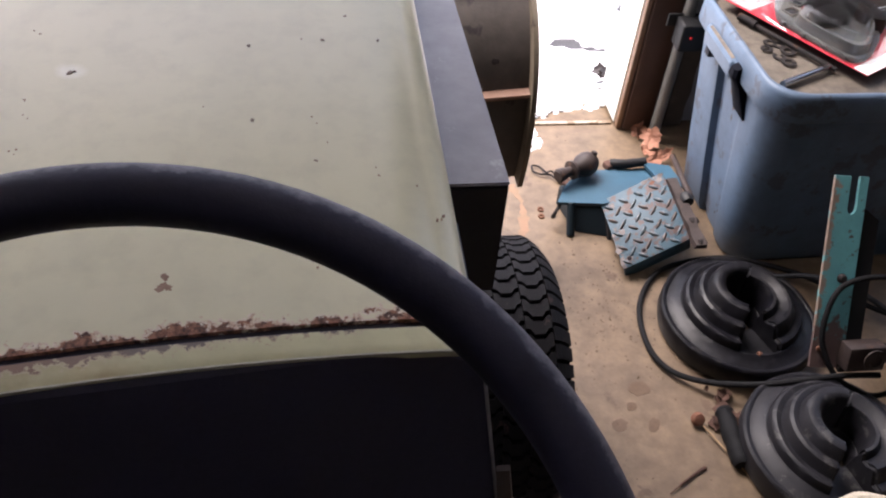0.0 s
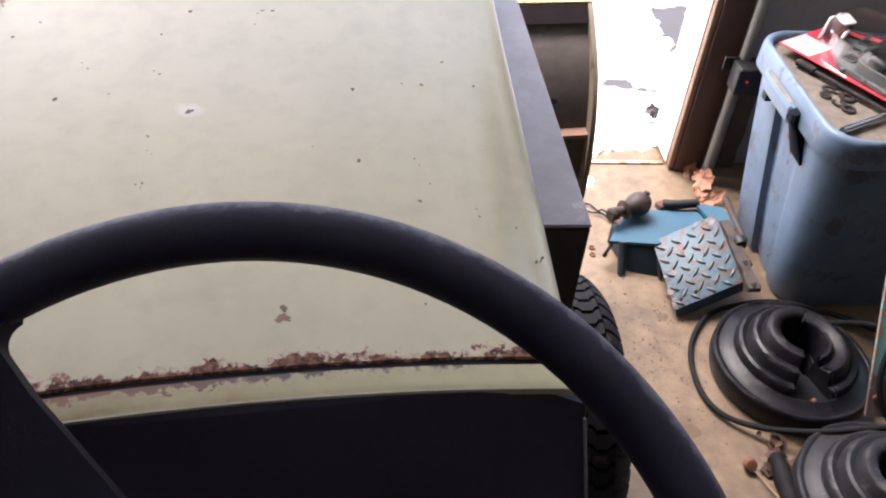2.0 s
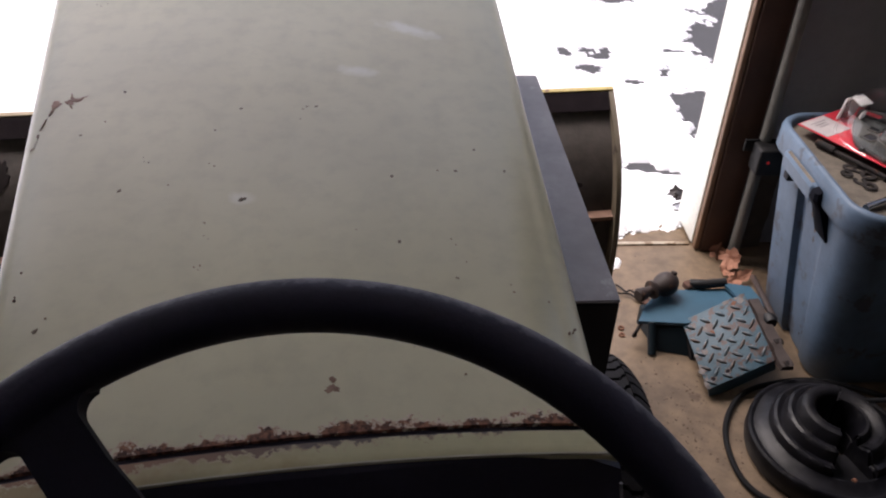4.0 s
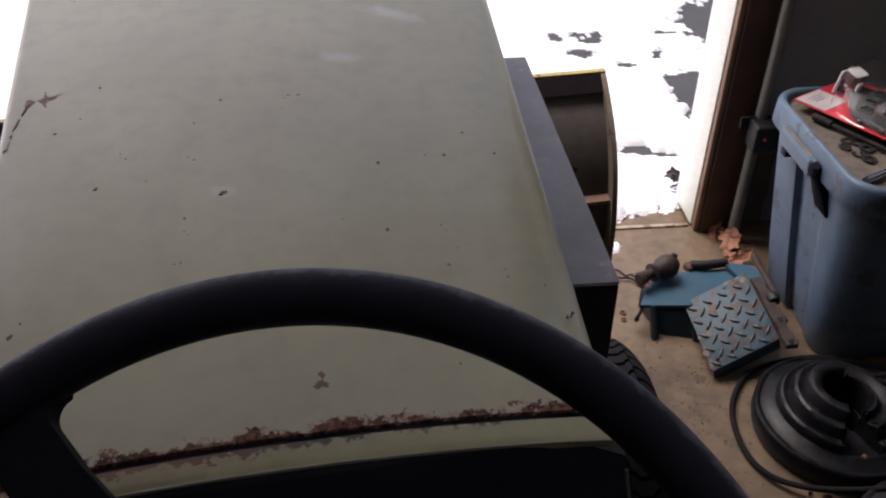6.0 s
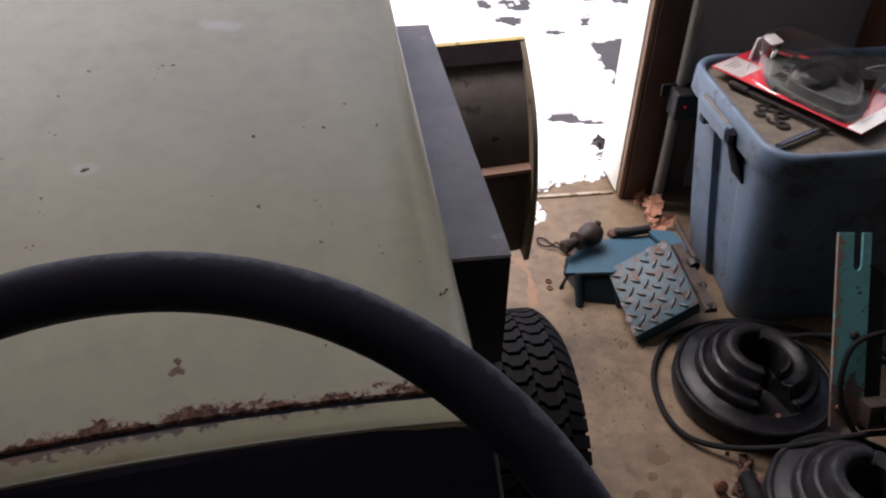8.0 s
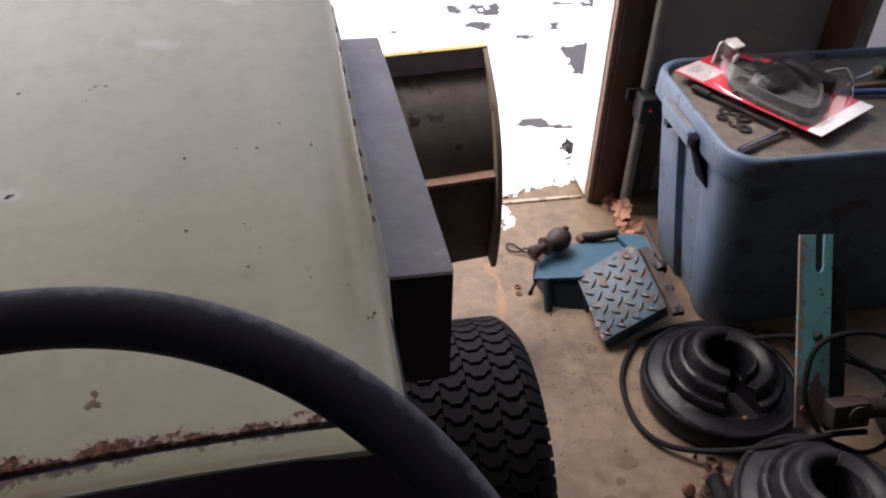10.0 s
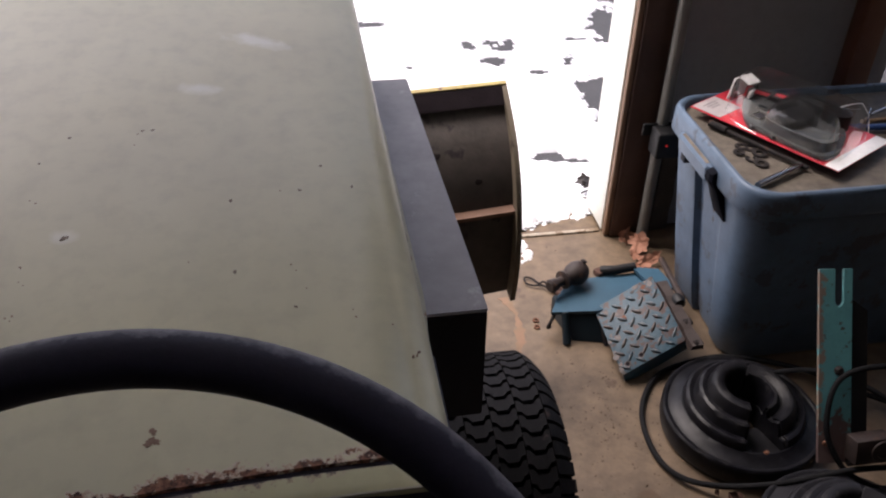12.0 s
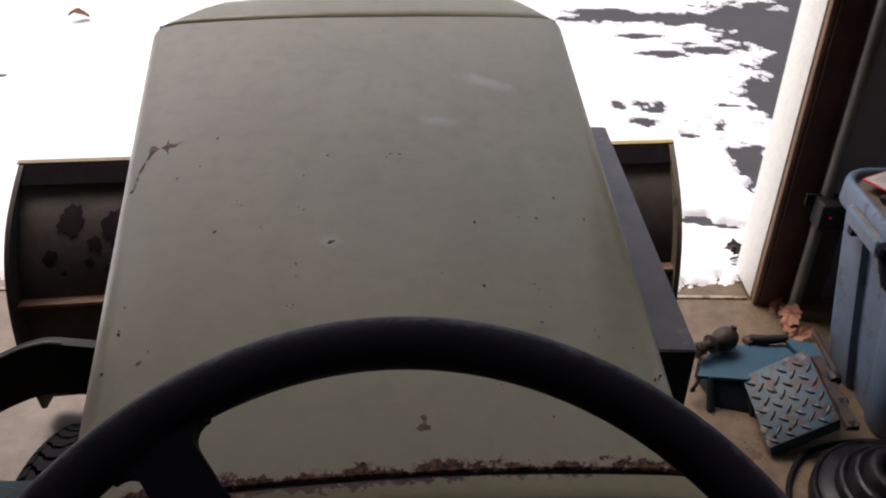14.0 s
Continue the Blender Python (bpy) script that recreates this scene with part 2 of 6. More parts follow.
STAIN = mat("oil_stain", (0.072, 0.043, 0.026), (0.105, 0.068, 0.040), 0.4, 0, 40, 120, 0.1)
REDSTAIN = mat("rust_stain", (0.23, 0.125, 0.070), (0.18, 0.115, 0.066), 0.6, 0, 22, 100, 0.1)
ASPHALT = mat("asphalt", (0.036, 0.037, 0.042), (0.055, 0.056, 0.062), 0.85, 0, 6, 220, 0.6)
SNOW = mat("snow", (0.83, 0.84, 0.86), (0.78, 0.79, 0.82), 0.8, 0, 5, 60, 0.4)
WHITE = mat("white_paint", (0.90, 0.92, 0.86), (0.88, 0.90, 0.84), 0.5, 0, 2.5, 80, 0.04)
BROWN = mat("brown_wood", (0.072, 0.034, 0.023), (0.044, 0.021, 0.0145), 0.6, 0, 9, 90, 0.3, spots=(0.11, 0.064, 0.04), spot_scale=12, spot_at=0.68)
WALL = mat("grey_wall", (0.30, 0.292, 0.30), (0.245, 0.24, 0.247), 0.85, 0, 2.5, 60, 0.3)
# for walls out of view; tone set dark to hold back fill light
WALLUNSEEN = mat("unseen_dark_wall", (0.085, 0.080, 0.078), (0.060, 0.056, 0.054), 0.85, 0, 2.5, 60, 0.2)
# ceiling out of view; its white is chosen for the bounce it gives
CEIL = mat("bounce_ceiling", (0.82, 0.82, 0.81), (0.78, 0.78, 0.77), 0.85, 0, 2, 50, 0.2)
LEAF = mat("dry_leaf", (0.38, 0.185, 0.12), (0.26, 0.115, 0.07), 0.8, 0, 60, 200, 0.3)
RED = mat("red_card", (0.56, 0.035, 0.055), (0.50, 0.03, 0.045), 0.4, 0, 10, 100, 0.03)
CARDWHITE = mat("white_print", (0.86, 0.84, 0.84), (0.80, 0.78, 0.78), 0.5, 0, 20, 100, 0.02)
GREY = mat("grey_moulding", (0.080, 0.083, 0.083), (0.062, 0.065, 0.065), 0.45, 0, 20, 200, 0.1)
PINKRUST = mat("faded_rust", (0.56, 0.39, 0.33), (0.43, 0.27, 0.215), 0.8, 0, 90, 300, 0.15)
# near-black steel painted as shade, for the blade's top band and bolt holes
SHADESTEEL = mat("shade_black_steel", (0.014, 0.010, 0.012), (0.010, 0.007, 0.009), 0.9, 0, 40, 200, 0.3, spec=0.08)
PATCH = mat("dark_peeled_blade", (0.026, 0.020, 0.020), (0.017, 0.013, 0.014), 0.8, 0, 30, 200, 0.3, spec=0.15)
GRIME = mat("brown_grime", (0.115, 0.085, 0.068), (0.080, 0.080, 0.090), 0.8, 0, 90, 200, 0.2)
WETLEAF = mat("wet_dark_leaf", (0.030, 0.022, 0.018), (0.018, 0.013, 0.011), 0.5, 0, 50, 200, 0.4)
SMOKE = glass("smoky_clear_cover", (0.80, 0.81, 0.83), 0.05)
CLEAR = glass("clear_blister")
GREEN = mat("green_handle", (0.03, 0.17, 0.06), (0.02, 0.13, 0.05), 0.4, 0, 20, 200, 0.05)
WOOD = mat("bare_wood", (0.30, 0.20, 0.11), (0.24, 0.15, 0.08), 0.7, 0, 30, 200, 0.1)
ROPE = mat("pale_rope", (0.55, 0.50, 0.40), (0.45, 0.40, 0.32), 0.9, 0, 60, 300, 0.4)
BLUETOOL = mat("blue_handle", (0.02, 0.06, 0.20), (0.014, 0.045, 0.15), 0.4, 0, 20, 200, 0.05)
REDSTRIPE = mat("red_stripe", (0.35, 0.03, 0.02), (0.28, 0.03, 0.02), 0.5, 0, 20, 200, 0.05)
REDLED = glow("red_indicator", (0.45, 0.01, 0.01), 0.12)



def worn_bar(m):
    """Rust down one long edge and at the foot of a painted bar, along its own x and y."""
    nt = m.node_tree
    n, lk = nt.nodes, nt.links
    bs = n["Principled BSDF"]
    paint = bs.inputs["Base Color"].links[0].from_socket
    co = n.new("ShaderNodeTexCoord")
    sep = n.new("ShaderNodeSeparateXYZ")
    lk.new(co.outputs["Object"], sep.inputs[0])
    nz = n.new("ShaderNodeTexNoise")
    nz.inputs["Scale"].default_value, nz.inputs["Detail"].default_value, nz.inputs["Roughness"].default_value = 42, 6, 0.65
    lk.new(co.outputs["Object"], nz.inputs["Vector"])
    col = paint
    for src, k, off, c1 in ((sep.outputs[0], 14.0, 0.42, (0.20, 0.145, 0.115)), (sep.outputs[1], 4.0, 0.19, (0.10, 0.065, 0.06))):
        mu = n.new("ShaderNodeMath")
        mu.operation = "MULTIPLY_ADD"
        lk.new(src, mu.inputs[0])
        mu.inputs[1].default_value, mu.inputs[2].default_value = k, off
        df = n.new("ShaderNodeMath")
        df.operation = "SUBTRACT"
        lk.new(nz.outputs["Fac"], df.inputs[0])
        lk.new(mu.outputs[0], df.inputs[1])
        mr = n.new("ShaderNodeMapRange")
        mr.inputs["From Min"].default_value, mr.inputs["From Max"].default_value = -0.02, 0.04
        lk.new(df.outputs[0], mr.inputs["Value"])
        mx = n.new("ShaderNodeMix")
        mx.data_type = "RGBA"
        lk.new(mr.outputs[0], mx.inputs["Factor"])
        lk.new(col, mx.inputs[6])
        mx.inputs[7].default_value = (*c1, 1)
        col = mx.outputs[2]
    lk.new(col, bs.inputs["Base Color"])


worn_bar(TEAL3)


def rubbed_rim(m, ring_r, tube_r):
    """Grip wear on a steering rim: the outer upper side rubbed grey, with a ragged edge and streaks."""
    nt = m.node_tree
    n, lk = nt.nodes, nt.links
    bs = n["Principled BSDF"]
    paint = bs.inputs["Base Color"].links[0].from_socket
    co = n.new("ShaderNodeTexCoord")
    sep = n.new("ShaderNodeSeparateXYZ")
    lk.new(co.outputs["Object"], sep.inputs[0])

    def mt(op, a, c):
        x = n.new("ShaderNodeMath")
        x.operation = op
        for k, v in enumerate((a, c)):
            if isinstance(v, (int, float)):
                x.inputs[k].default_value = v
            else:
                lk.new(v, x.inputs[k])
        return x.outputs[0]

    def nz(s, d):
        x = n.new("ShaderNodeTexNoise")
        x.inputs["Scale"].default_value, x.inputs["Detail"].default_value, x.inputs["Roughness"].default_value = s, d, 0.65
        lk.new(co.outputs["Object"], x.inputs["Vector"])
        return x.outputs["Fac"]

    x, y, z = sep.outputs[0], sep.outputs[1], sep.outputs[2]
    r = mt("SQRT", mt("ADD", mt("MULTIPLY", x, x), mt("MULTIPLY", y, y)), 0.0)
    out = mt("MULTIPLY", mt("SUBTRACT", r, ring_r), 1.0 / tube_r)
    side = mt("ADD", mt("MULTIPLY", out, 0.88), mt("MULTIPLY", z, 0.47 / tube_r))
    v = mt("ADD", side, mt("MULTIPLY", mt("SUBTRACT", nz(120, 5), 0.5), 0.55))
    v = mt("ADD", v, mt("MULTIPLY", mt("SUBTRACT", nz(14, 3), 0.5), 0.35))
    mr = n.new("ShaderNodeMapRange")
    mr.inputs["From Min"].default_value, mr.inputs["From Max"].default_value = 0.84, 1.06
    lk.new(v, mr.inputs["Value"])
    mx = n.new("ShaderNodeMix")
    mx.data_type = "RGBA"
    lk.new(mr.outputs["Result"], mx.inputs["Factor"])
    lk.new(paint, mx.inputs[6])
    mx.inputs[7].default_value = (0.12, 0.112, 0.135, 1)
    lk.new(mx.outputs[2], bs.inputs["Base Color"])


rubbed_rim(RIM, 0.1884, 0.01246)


def mottle(m, scale, lo, hi, detail=5.0, stretch=None):
    """A second, patchier tone over a paint or a slab."""
    nt = m.node_tree
    n, lk = nt.nodes, nt.links
    bs = n["Principled BSDF"]
    col = bs.inputs["Base Color"].links[0].from_socket
    co = n.new("ShaderNodeTexCoord")
    nz = n.new("ShaderNodeTexNoise")
    nz.inputs["Scale"].default_value, nz.inputs["Detail"].default_value, nz.inputs["Roughness"].default_value = scale, detail, 0.6
    if stretch:
        mp = n.new("ShaderNodeMapping")
        mp.inputs["Scale"].default_value = stretch
        lk.new(co.outputs["Object"], mp.inputs["Vector"])
        lk.new(mp.outputs[0], nz.inputs["Vector"])
    else:
        lk.new(co.outputs["Object"], nz.inputs["Vector"])
    mr = n.new("ShaderNodeMapRange")
    mr.inputs["From Min"].default_value, mr.inputs["From Max"].default_value = 0.32, 0.68
    mr.inputs["To Min"].default_value, mr.inputs["To Max"].default_value = lo, hi
    lk.new(nz.outputs["Fac"], mr.inputs["Value"])
    mx = n.new("ShaderNodeMix")
    mx.data_type, mx.blend_type = "RGBA", "MULTIPLY"
    mx.inputs["Factor"].default_value = 1.0
    lk.new(col, mx.inputs[6])
    lk.new(mr.outputs["Result"], mx.inputs[7])
    lk.new(mx.outputs[2], bs.inputs["Base Color"])


mottle(CONCRETE, 30, 0.76, 1.18)
mottle(CONCRETE, 11, 0.86, 1.12)
mottle(CONCRETE, 2.2, 0.88, 1.10, 3.0)
mottle(CREAM, 16, 0.985, 1.012)
mottle(CREAM, 3.5, 0.97, 1.03, 3.0, (5.0, 0.7, 1.0))
mottle(CREAM, 2.6, 0.96, 1.05, 3.0)
mottle(BINLID, 34, 0.6, 1.2)
mottle(BINLID, 9, 0.62, 1.15)
mottle(BLADEBACK, 24, 0.7, 1.2)
mottle(BIN, 22, 0.86, 1.08)
mottle(BOXTOP, 26, 0.84, 1.12)
mottle(CREAM2, 9, 0.90, 1.06)
mottle(WEIGHT, 48, 0.55, 1.7)
mottle(DARKSTEEL, 70, 0.6, 1.4)


def pale_marks(m, marks):
    """Rubbed pale smudges in a paint: centre x, y, half sizes, turn in degrees, strength."""
    nt = m.node_tree
    n, lk = nt.nodes, nt.links
    bs = n["Principled BSDF"]
    col = bs.inputs["Base Color"].links[0].from_socket
    co = n.new("ShaderNodeTexCoord")
    nz = n.new("ShaderNodeTexNoise")
    nz.inputs["Scale"].default_value, nz.inputs["Detail"].default_value = 90, 5
    lk.new(co.outputs["Object"], nz.inputs["Vector"])
    for x, y, rx, ry, turn, k in marks:
        mp = n.new("ShaderNodeMapping")
        mp.vector_type = "TEXTURE"
        mp.inputs["Location"].default_value = (x, y, 0)
        mp.inputs["Rotation"].default_value = (0, 0, radians(turn))
        mp.inputs["Scale"].default_value = (rx, ry, 100)
        lk.new(co.outputs["Object"], mp.inputs["Vector"])
        ln = n.new("ShaderNodeVectorMath")
        ln.operation = "LENGTH"
        lk.new(mp.outputs[0], ln.inputs[0])
        ad = n.new("ShaderNodeMath")
        ad.operation = "MULTIPLY_ADD"
        lk.new(nz.outputs["Fac"], ad.inputs[0])
        ad.inputs[1].default_value = 1.3
        lk.new(ln.outputs["Value"], ad.inputs[2])
        mr = n.new("ShaderNodeMapRange")
        mr.inputs["From Min"].default_value, mr.inputs["From Max"].default_value = 1.75, 1.05
        mr.inputs["To Min"].default_value, mr.inputs["To Max"].default_value = 0.0, k
        lk.new(ad.outputs[0], mr.inputs["Value"])
        mx = n.new("ShaderNodeMix")
        mx.data_type = "RGBA"
        lk.new(mr.outputs["Result"], mx.inputs["Factor"])
        lk.new(col, mx.inputs[6])
        mx.inputs[7].default_value = (0.86, 0.85, 0.77, 1)
        col = mx.outputs[2]
    lk.new(col, bs.inputs["Base Color"])


pale_marks(CREAM, ((0.104, 0.602, 0.029, 0.011, -25, 0.7), (0.061, 0.525, 0.018, 0.009, -10, 0.55), (-0.0108, 0.3545, 0.0085, 0.0075, 0, 0.45)))


# ---- builders ----
def mesh_ob(name, bm, material, smooth=False, angle=None):
    me = bpy.data.meshes.new(name)
    bmesh.ops.recalc_face_normals(bm, faces=bm.faces)
    for f in bm.faces:
        f.smooth = smooth
    if smooth:
        lim = radians(angle or 35)
        for e in bm.edges:
            e.smooth = len(e.link_faces) == 2 and e.calc_face_angle(3.2) < lim
    bm.to_mesh(me)
    bm.free()
    me.materials.append(material)
    return new(name, me)


def part(name, bm, material, parent, label="", smooth=True, angle=None):
    ob = mesh_ob(name, bm, material, smooth, angle)
    ob.parent = parent
    if label:
        tagged(ob, label)
    return ob


def thing(name, label, category, at=(0, 0, 0), group="", kind=""):
    ob = new(name)
    ob.empty_display_size = 0.05
    ob.location = at
    return tagged(ob, label, category, group, kind)


def solid(name, bm, material, label, category, kind="", group="", smooth=True, angle=None):
    return tagged(mesh_ob(name, bm, material, smooth, angle), label, category, group, kind)


def box(bm, c, s, rot=None, bevel=0.0, seg=2):
    g = bmesh.ops.create_cube(bm, size=1.0)
    m = Matrix.Translation(c) @ (rot or Matrix.Identity(4)) @ Matrix.Diagonal((*s, 1))
    bmesh.ops.transform(bm, matrix=m, verts=g["verts"])
    if bevel:
        es = {e for v in g["verts"] for e in v.link_edges}
        bmesh.ops.bevel(bm, geom=list(es), offset=bevel, segments=seg, affect="EDGES", profile=0.5)
    return bm


def bbox(c, s, rot=None, bevel=0.0, seg=2):
    return box(bmesh.new(), c, s, rot, bevel, seg)


def span(lo, hi, bevel=0.0):
    lo, hi = Vector(lo), Vector(hi)
    return bbox((lo + hi) / 2, hi - lo, None, bevel)


def ring(bm, pts):
    return [bm.verts.new(p) for p in pts]


def bridge(bm, a, b, closed=True):
    n = len(a)
    for i in range(n if closed else n - 1):
        j = (i + 1) % n
        try:
            bm.faces.new((a[i], a[j], b[j], b[i]))
        except ValueError:
            pass


def lathe(bm, prof, m=None, seg=48, a0=0.0, a1=2 * math.pi):
    """prof: (radius, height) pairs, turned about z."""
    m = m or Matrix.Identity(4)
    full = abs(a1 - a0 - 2 * math.pi) < 1e-6
    k = seg if full else seg + 1
    rings = []
    for r, h in prof:
        if r < 1e-6:
            rings.append([bm.verts.new(m @ Vector((0, 0, h)))])
        else:
            rings.append([bm.verts.new(m @ Vector((r * math.cos(a0 + (a1 - a0) * i / seg), r * math.sin(a0 + (a1 - a0) * i / seg), h))) for i in range(k)])
    for a, b in zip(rings, rings[1:]):
        for i in range(seg):
            j = (i + 1) % k
            if len(a) == 1 and len(b) > 1:
                bm.faces.new((a[0], b[j], b[i]))
            elif len(b) == 1 and len(a) > 1:
                bm.faces.new((a[i], a[j], b[0]))
            elif len(a) > 1:
                bm.faces.new((a[i], a[j], b[j], b[i]))
    return bm


def sweep(bm, pts, r, seg=10, closed=False, flat=1.0):
    """A round bar of radius r (number or list) along the points."""
    pts = [Vector(p) for p in pts]
    n = len(pts)
    rs = r if isinstance(r, (list, tuple)) else [r] * n
    up = None
    rings = []
    for i, p in enumerate(pts):
        t = (pts[(i + 1) % n] - pts[i - 1]) if closed else (pts[min(i + 1, n - 1)] - pts[max(i - 1, 0)])
        t.normalize()
        if up is None:
            up = Vector((0, 0, 1)) if abs(t.z) < 0.9 else Vector((1, 0, 0))
        u = t.cross(up).normalized()
        v = u.cross(t).normalized()
        up = v
        rings.append(ring(bm, [p + rs[i] * (math.cos(2 * math.pi * k / seg) * u + flat * math.sin(2 * math.pi * k / seg) * v) for k in range(seg)]))
    for a, b in zip(rings, rings[1:]):
        bridge(bm, a, b)
    if closed:
        bridge(bm, rings[-1], rings[0])
    else:
        bm.faces.new(rings[0][::-1])
        bm.faces.new(rings[-1])
    return bm


def smooth_path(pts, n=8, closed=False):
    """A Catmull-Rom line through the points."""
    pts = [Vector(p) for p in pts]
    out = []
    k = len(pts)
    for i in range(k if closed else k - 1):
        p0 = pts[(i - 1) % k] if closed else pts[max(i - 1, 0)]
        p1, p2 = pts[i], pts[(i + 1) % k]
        p3 = pts[(i + 2) % k] if closed else pts[min(i + 2, k - 1)]
        for j in range(n):
            t = j / n
            out.append(0.5 * (2 * p1 + (p2 - p0) * t + (2 * p0 - 5 * p1 + 4 * p2 - p3) * t * t + (3 * p1 - p0 - 3 * p2 + p3) * t ** 3))
    if not closed:
        out.append(pts[-1])
    return out


def prism(bm, poly, lo, hi, m=None):
    """An outline in x, y pulled from z lo to z hi."""
    m = m or Matrix.Identity(4)
    a = ring(bm, [m @ Vector((x, y, lo)) for x, y in poly])
    b = ring(bm, [m @ Vector((x, y, hi)) for x, y in poly])
    bridge(bm, a, b)
    bm.faces.new(a[::-1])
    bm.faces.new(b)
    return bm


def blob(rng, r, n=11, rough=0.35):
    return [(r * (1 + rng.uniform(-rough, rough)) * math.cos(2 * math.pi * i / n), r * (1 + rng.uniform(-rough, rough)) * math.sin(2 * math.pi * i / n)) for i in range(n)]


def axes(o, x, y):
    """A pose at o with its x axis along x and its y axis in the plane of x and y."""
    x = Vector(x).normalized()
    z = x.cross(Vector(y)).normalized()
    y = z.cross(x)
    m = Matrix((x, y, z)).transposed().to_4x4()
    m.translation = o
    return m


RNG = random.Random(7)

# ---- garage ----
DOOR_Y, JAMB_X, PIER_R = 1.603, 0.857, 1.50
bm = bmesh.new()
box(bm, (1.0, -1.2, -0.06), (7.4, 2 * 2.803, 0.12))
solid("floor", bm, CONCRETE, "tan concrete garage floor with stains and grit", "floor", "structure", smooth=False)
# side and back walls are never in view, added to shape the light
solid("wall_west", span((-2.62, -4.0, 0), (-2.5, DOOR_Y, 2.6)), WALLUNSEEN, "unseen garage side wall, dark to limit bounce light", "wall", "structure", smooth=False)
solid("wall_east", span((4.5, -4.0, 0), (4.62, DOOR_Y, 2.6)), WALLUNSEEN, "unseen garage side wall, dark to limit bounce light", "wall", "structure", smooth=False)
solid("wall_south", span((-2.62, -4.12, 0), (4.62, -4.0, 2.6)), WALLUNSEEN, "unseen garage back wall, dark to limit bounce light", "wall", "structure", smooth=False)
# unseen ceiling, added as the reflector above the hood
solid("ceiling", span((-2.62, -4.12, 2.6), (4.62, 1.75, 2.72)), CEIL, "unseen garage ceiling, white to bounce light onto the hood", "ceiling", "structure", smooth=False)
bm = bmesh.new()
box(bm, ((-2.62 - 1.9) / 2, DOOR_Y + 0.06, 1.3), (0.72, 0.12, 2.6))
solid("wall_north_west", bm, WALL, "grey wall beside the door opening", "wall", "structure", smooth=False)
solid("wall_north_pier", span((JAMB_X + 0.02, DOOR_Y + 0.005, 0), (PIER_R - 0.02, DOOR_Y + 0.115, 2.6)), WALL, "dark grey pier between two door openings", "wall", "structure", smooth=False)
solid("wall_north_east", span((4.0, DOOR_Y, 0), (4.62, DOOR_Y + 0.12, 2.6)), WALL, "grey wall beside the second door opening", "wall", "structure", smooth=False)
solid("wall_lintel_a", span((-1.9, DOOR_Y, 2.34), (JAMB_X + 0.02, DOOR_Y + 0.12, 2.6)), WALL, "grey wall above the door opening", "wall", "structure", smooth=False)
solid("wall_lintel_b", span((PIER_R - 0.02, DOOR_Y, 2.34), (4.0, DOOR_Y + 0.12, 2.6)), WALL, "grey wall above the second door opening", "wall", "structure", smooth=False)

# door frames
ROT = mat("rotten_board", (0.085, 0.066, 0.050), (0.060, 0.046, 0.036), 0.85, 0, 26, 120, 0.6, spots=(0.13, 0.10, 0.065), spot_scale=60, spot_at=0.68)
SPLINTER = mat("splintered_wood", (0.36, 0.29, 0.19), (0.20, 0.15, 0.095), 0.85, 0, 60, 200, 0.6)
REDBROWN = mat("red_brown_stain", (0.15, 0.060, 0.038), (0.095, 0.040, 0.026), 0.55, 0, 9, 90, 0.3)
OAK = mat("worn_tan_wood", (0.26, 0.155, 0.092), (0.16, 0.092, 0.054), 0.6, 0, 9, 90, 0.3, spots=(0.36, 0.25, 0.16), spot_scale=10, spot_at=0.66)
solid("trim_jamb_board", span((JAMB_X, DOOR_Y - 0.03, 0.004), (JAMB_X + 0.013, DOOR_Y - 0.012, 2.34), 0.003), OAK, "worn tan-brown jamb board", "door frame", "structure")
solid("trim_jamb_inner", span((JAMB_X + 0.0145, DOOR_Y - 0.036, 0.004), (JAMB_X + 0.085, DOOR_Y + 0.004, 2.34), 0.003), BROWN, "dark brown stained door post", "door frame", "structure")
solid("trim_jamb_strip", span((JAMB_X + 0.087, DOOR_Y - 0.030, 0.004), (JAMB_X + 0.115, DOOR_Y + 0.004, 2.34), 0.003), WALL, "slate grey strip beside the door post", "door frame", "structure")
solid("trim_jamb_white", span((JAMB_X - 0.003, DOOR_Y - 0.010, 0.01), (JAMB_X + 0.03, DOOR_Y + 0.118, 2.34), 0.003), WHITE, "white painted outer door jamb", "door frame", "structure")
solid("trim_second_jamb", span((1.395, DOOR_Y - 0.045, 0.004), (PIER_R - 0.045, DOOR_Y + 0.004, 2.34), 0.003), REDBROWN, "brown stained jamb of the second door", "door frame", "structure")
solid("trim_second_strip", span((PIER_R - 0.043, DOOR_Y - 0.035, 0.004), (PIER_R, DOOR_Y + 0.004, 2.34), 0.003), WALL, "slate grey strip of the second door", "door frame", "structure")
solid("trim_second_reveal", span((PIER_R - 0.02, DOOR_Y + 0.006, 0.01), (PIER_R + 0.005, DOOR_Y + 0.12, 2.34), 0.003), WHITE, "white painted jamb of the second door", "door frame", "structure")
bm = bmesh.new()
RW = [(0.985, 0.0)] + [(1.030 + 0.006 * noise.noise(Vector((0, z * 14, 9))) + 0.004 * noise.noise(Vector((0, z * 45, 9))), z) for z in [0.004 + 0.012 * k for k in range(25)]] + [(0.985, 0.295)]
prism(bm, RW, -0.005, 0.007, axes((0, DOOR_Y - 0.012, 0), (1, 0, 0), (0, 0, 1)))
solid("trim_ragged_board", bm, ROT, "ragged rotten board end against the pier", "board", "structure", smooth=False)
bm = bmesh.new()
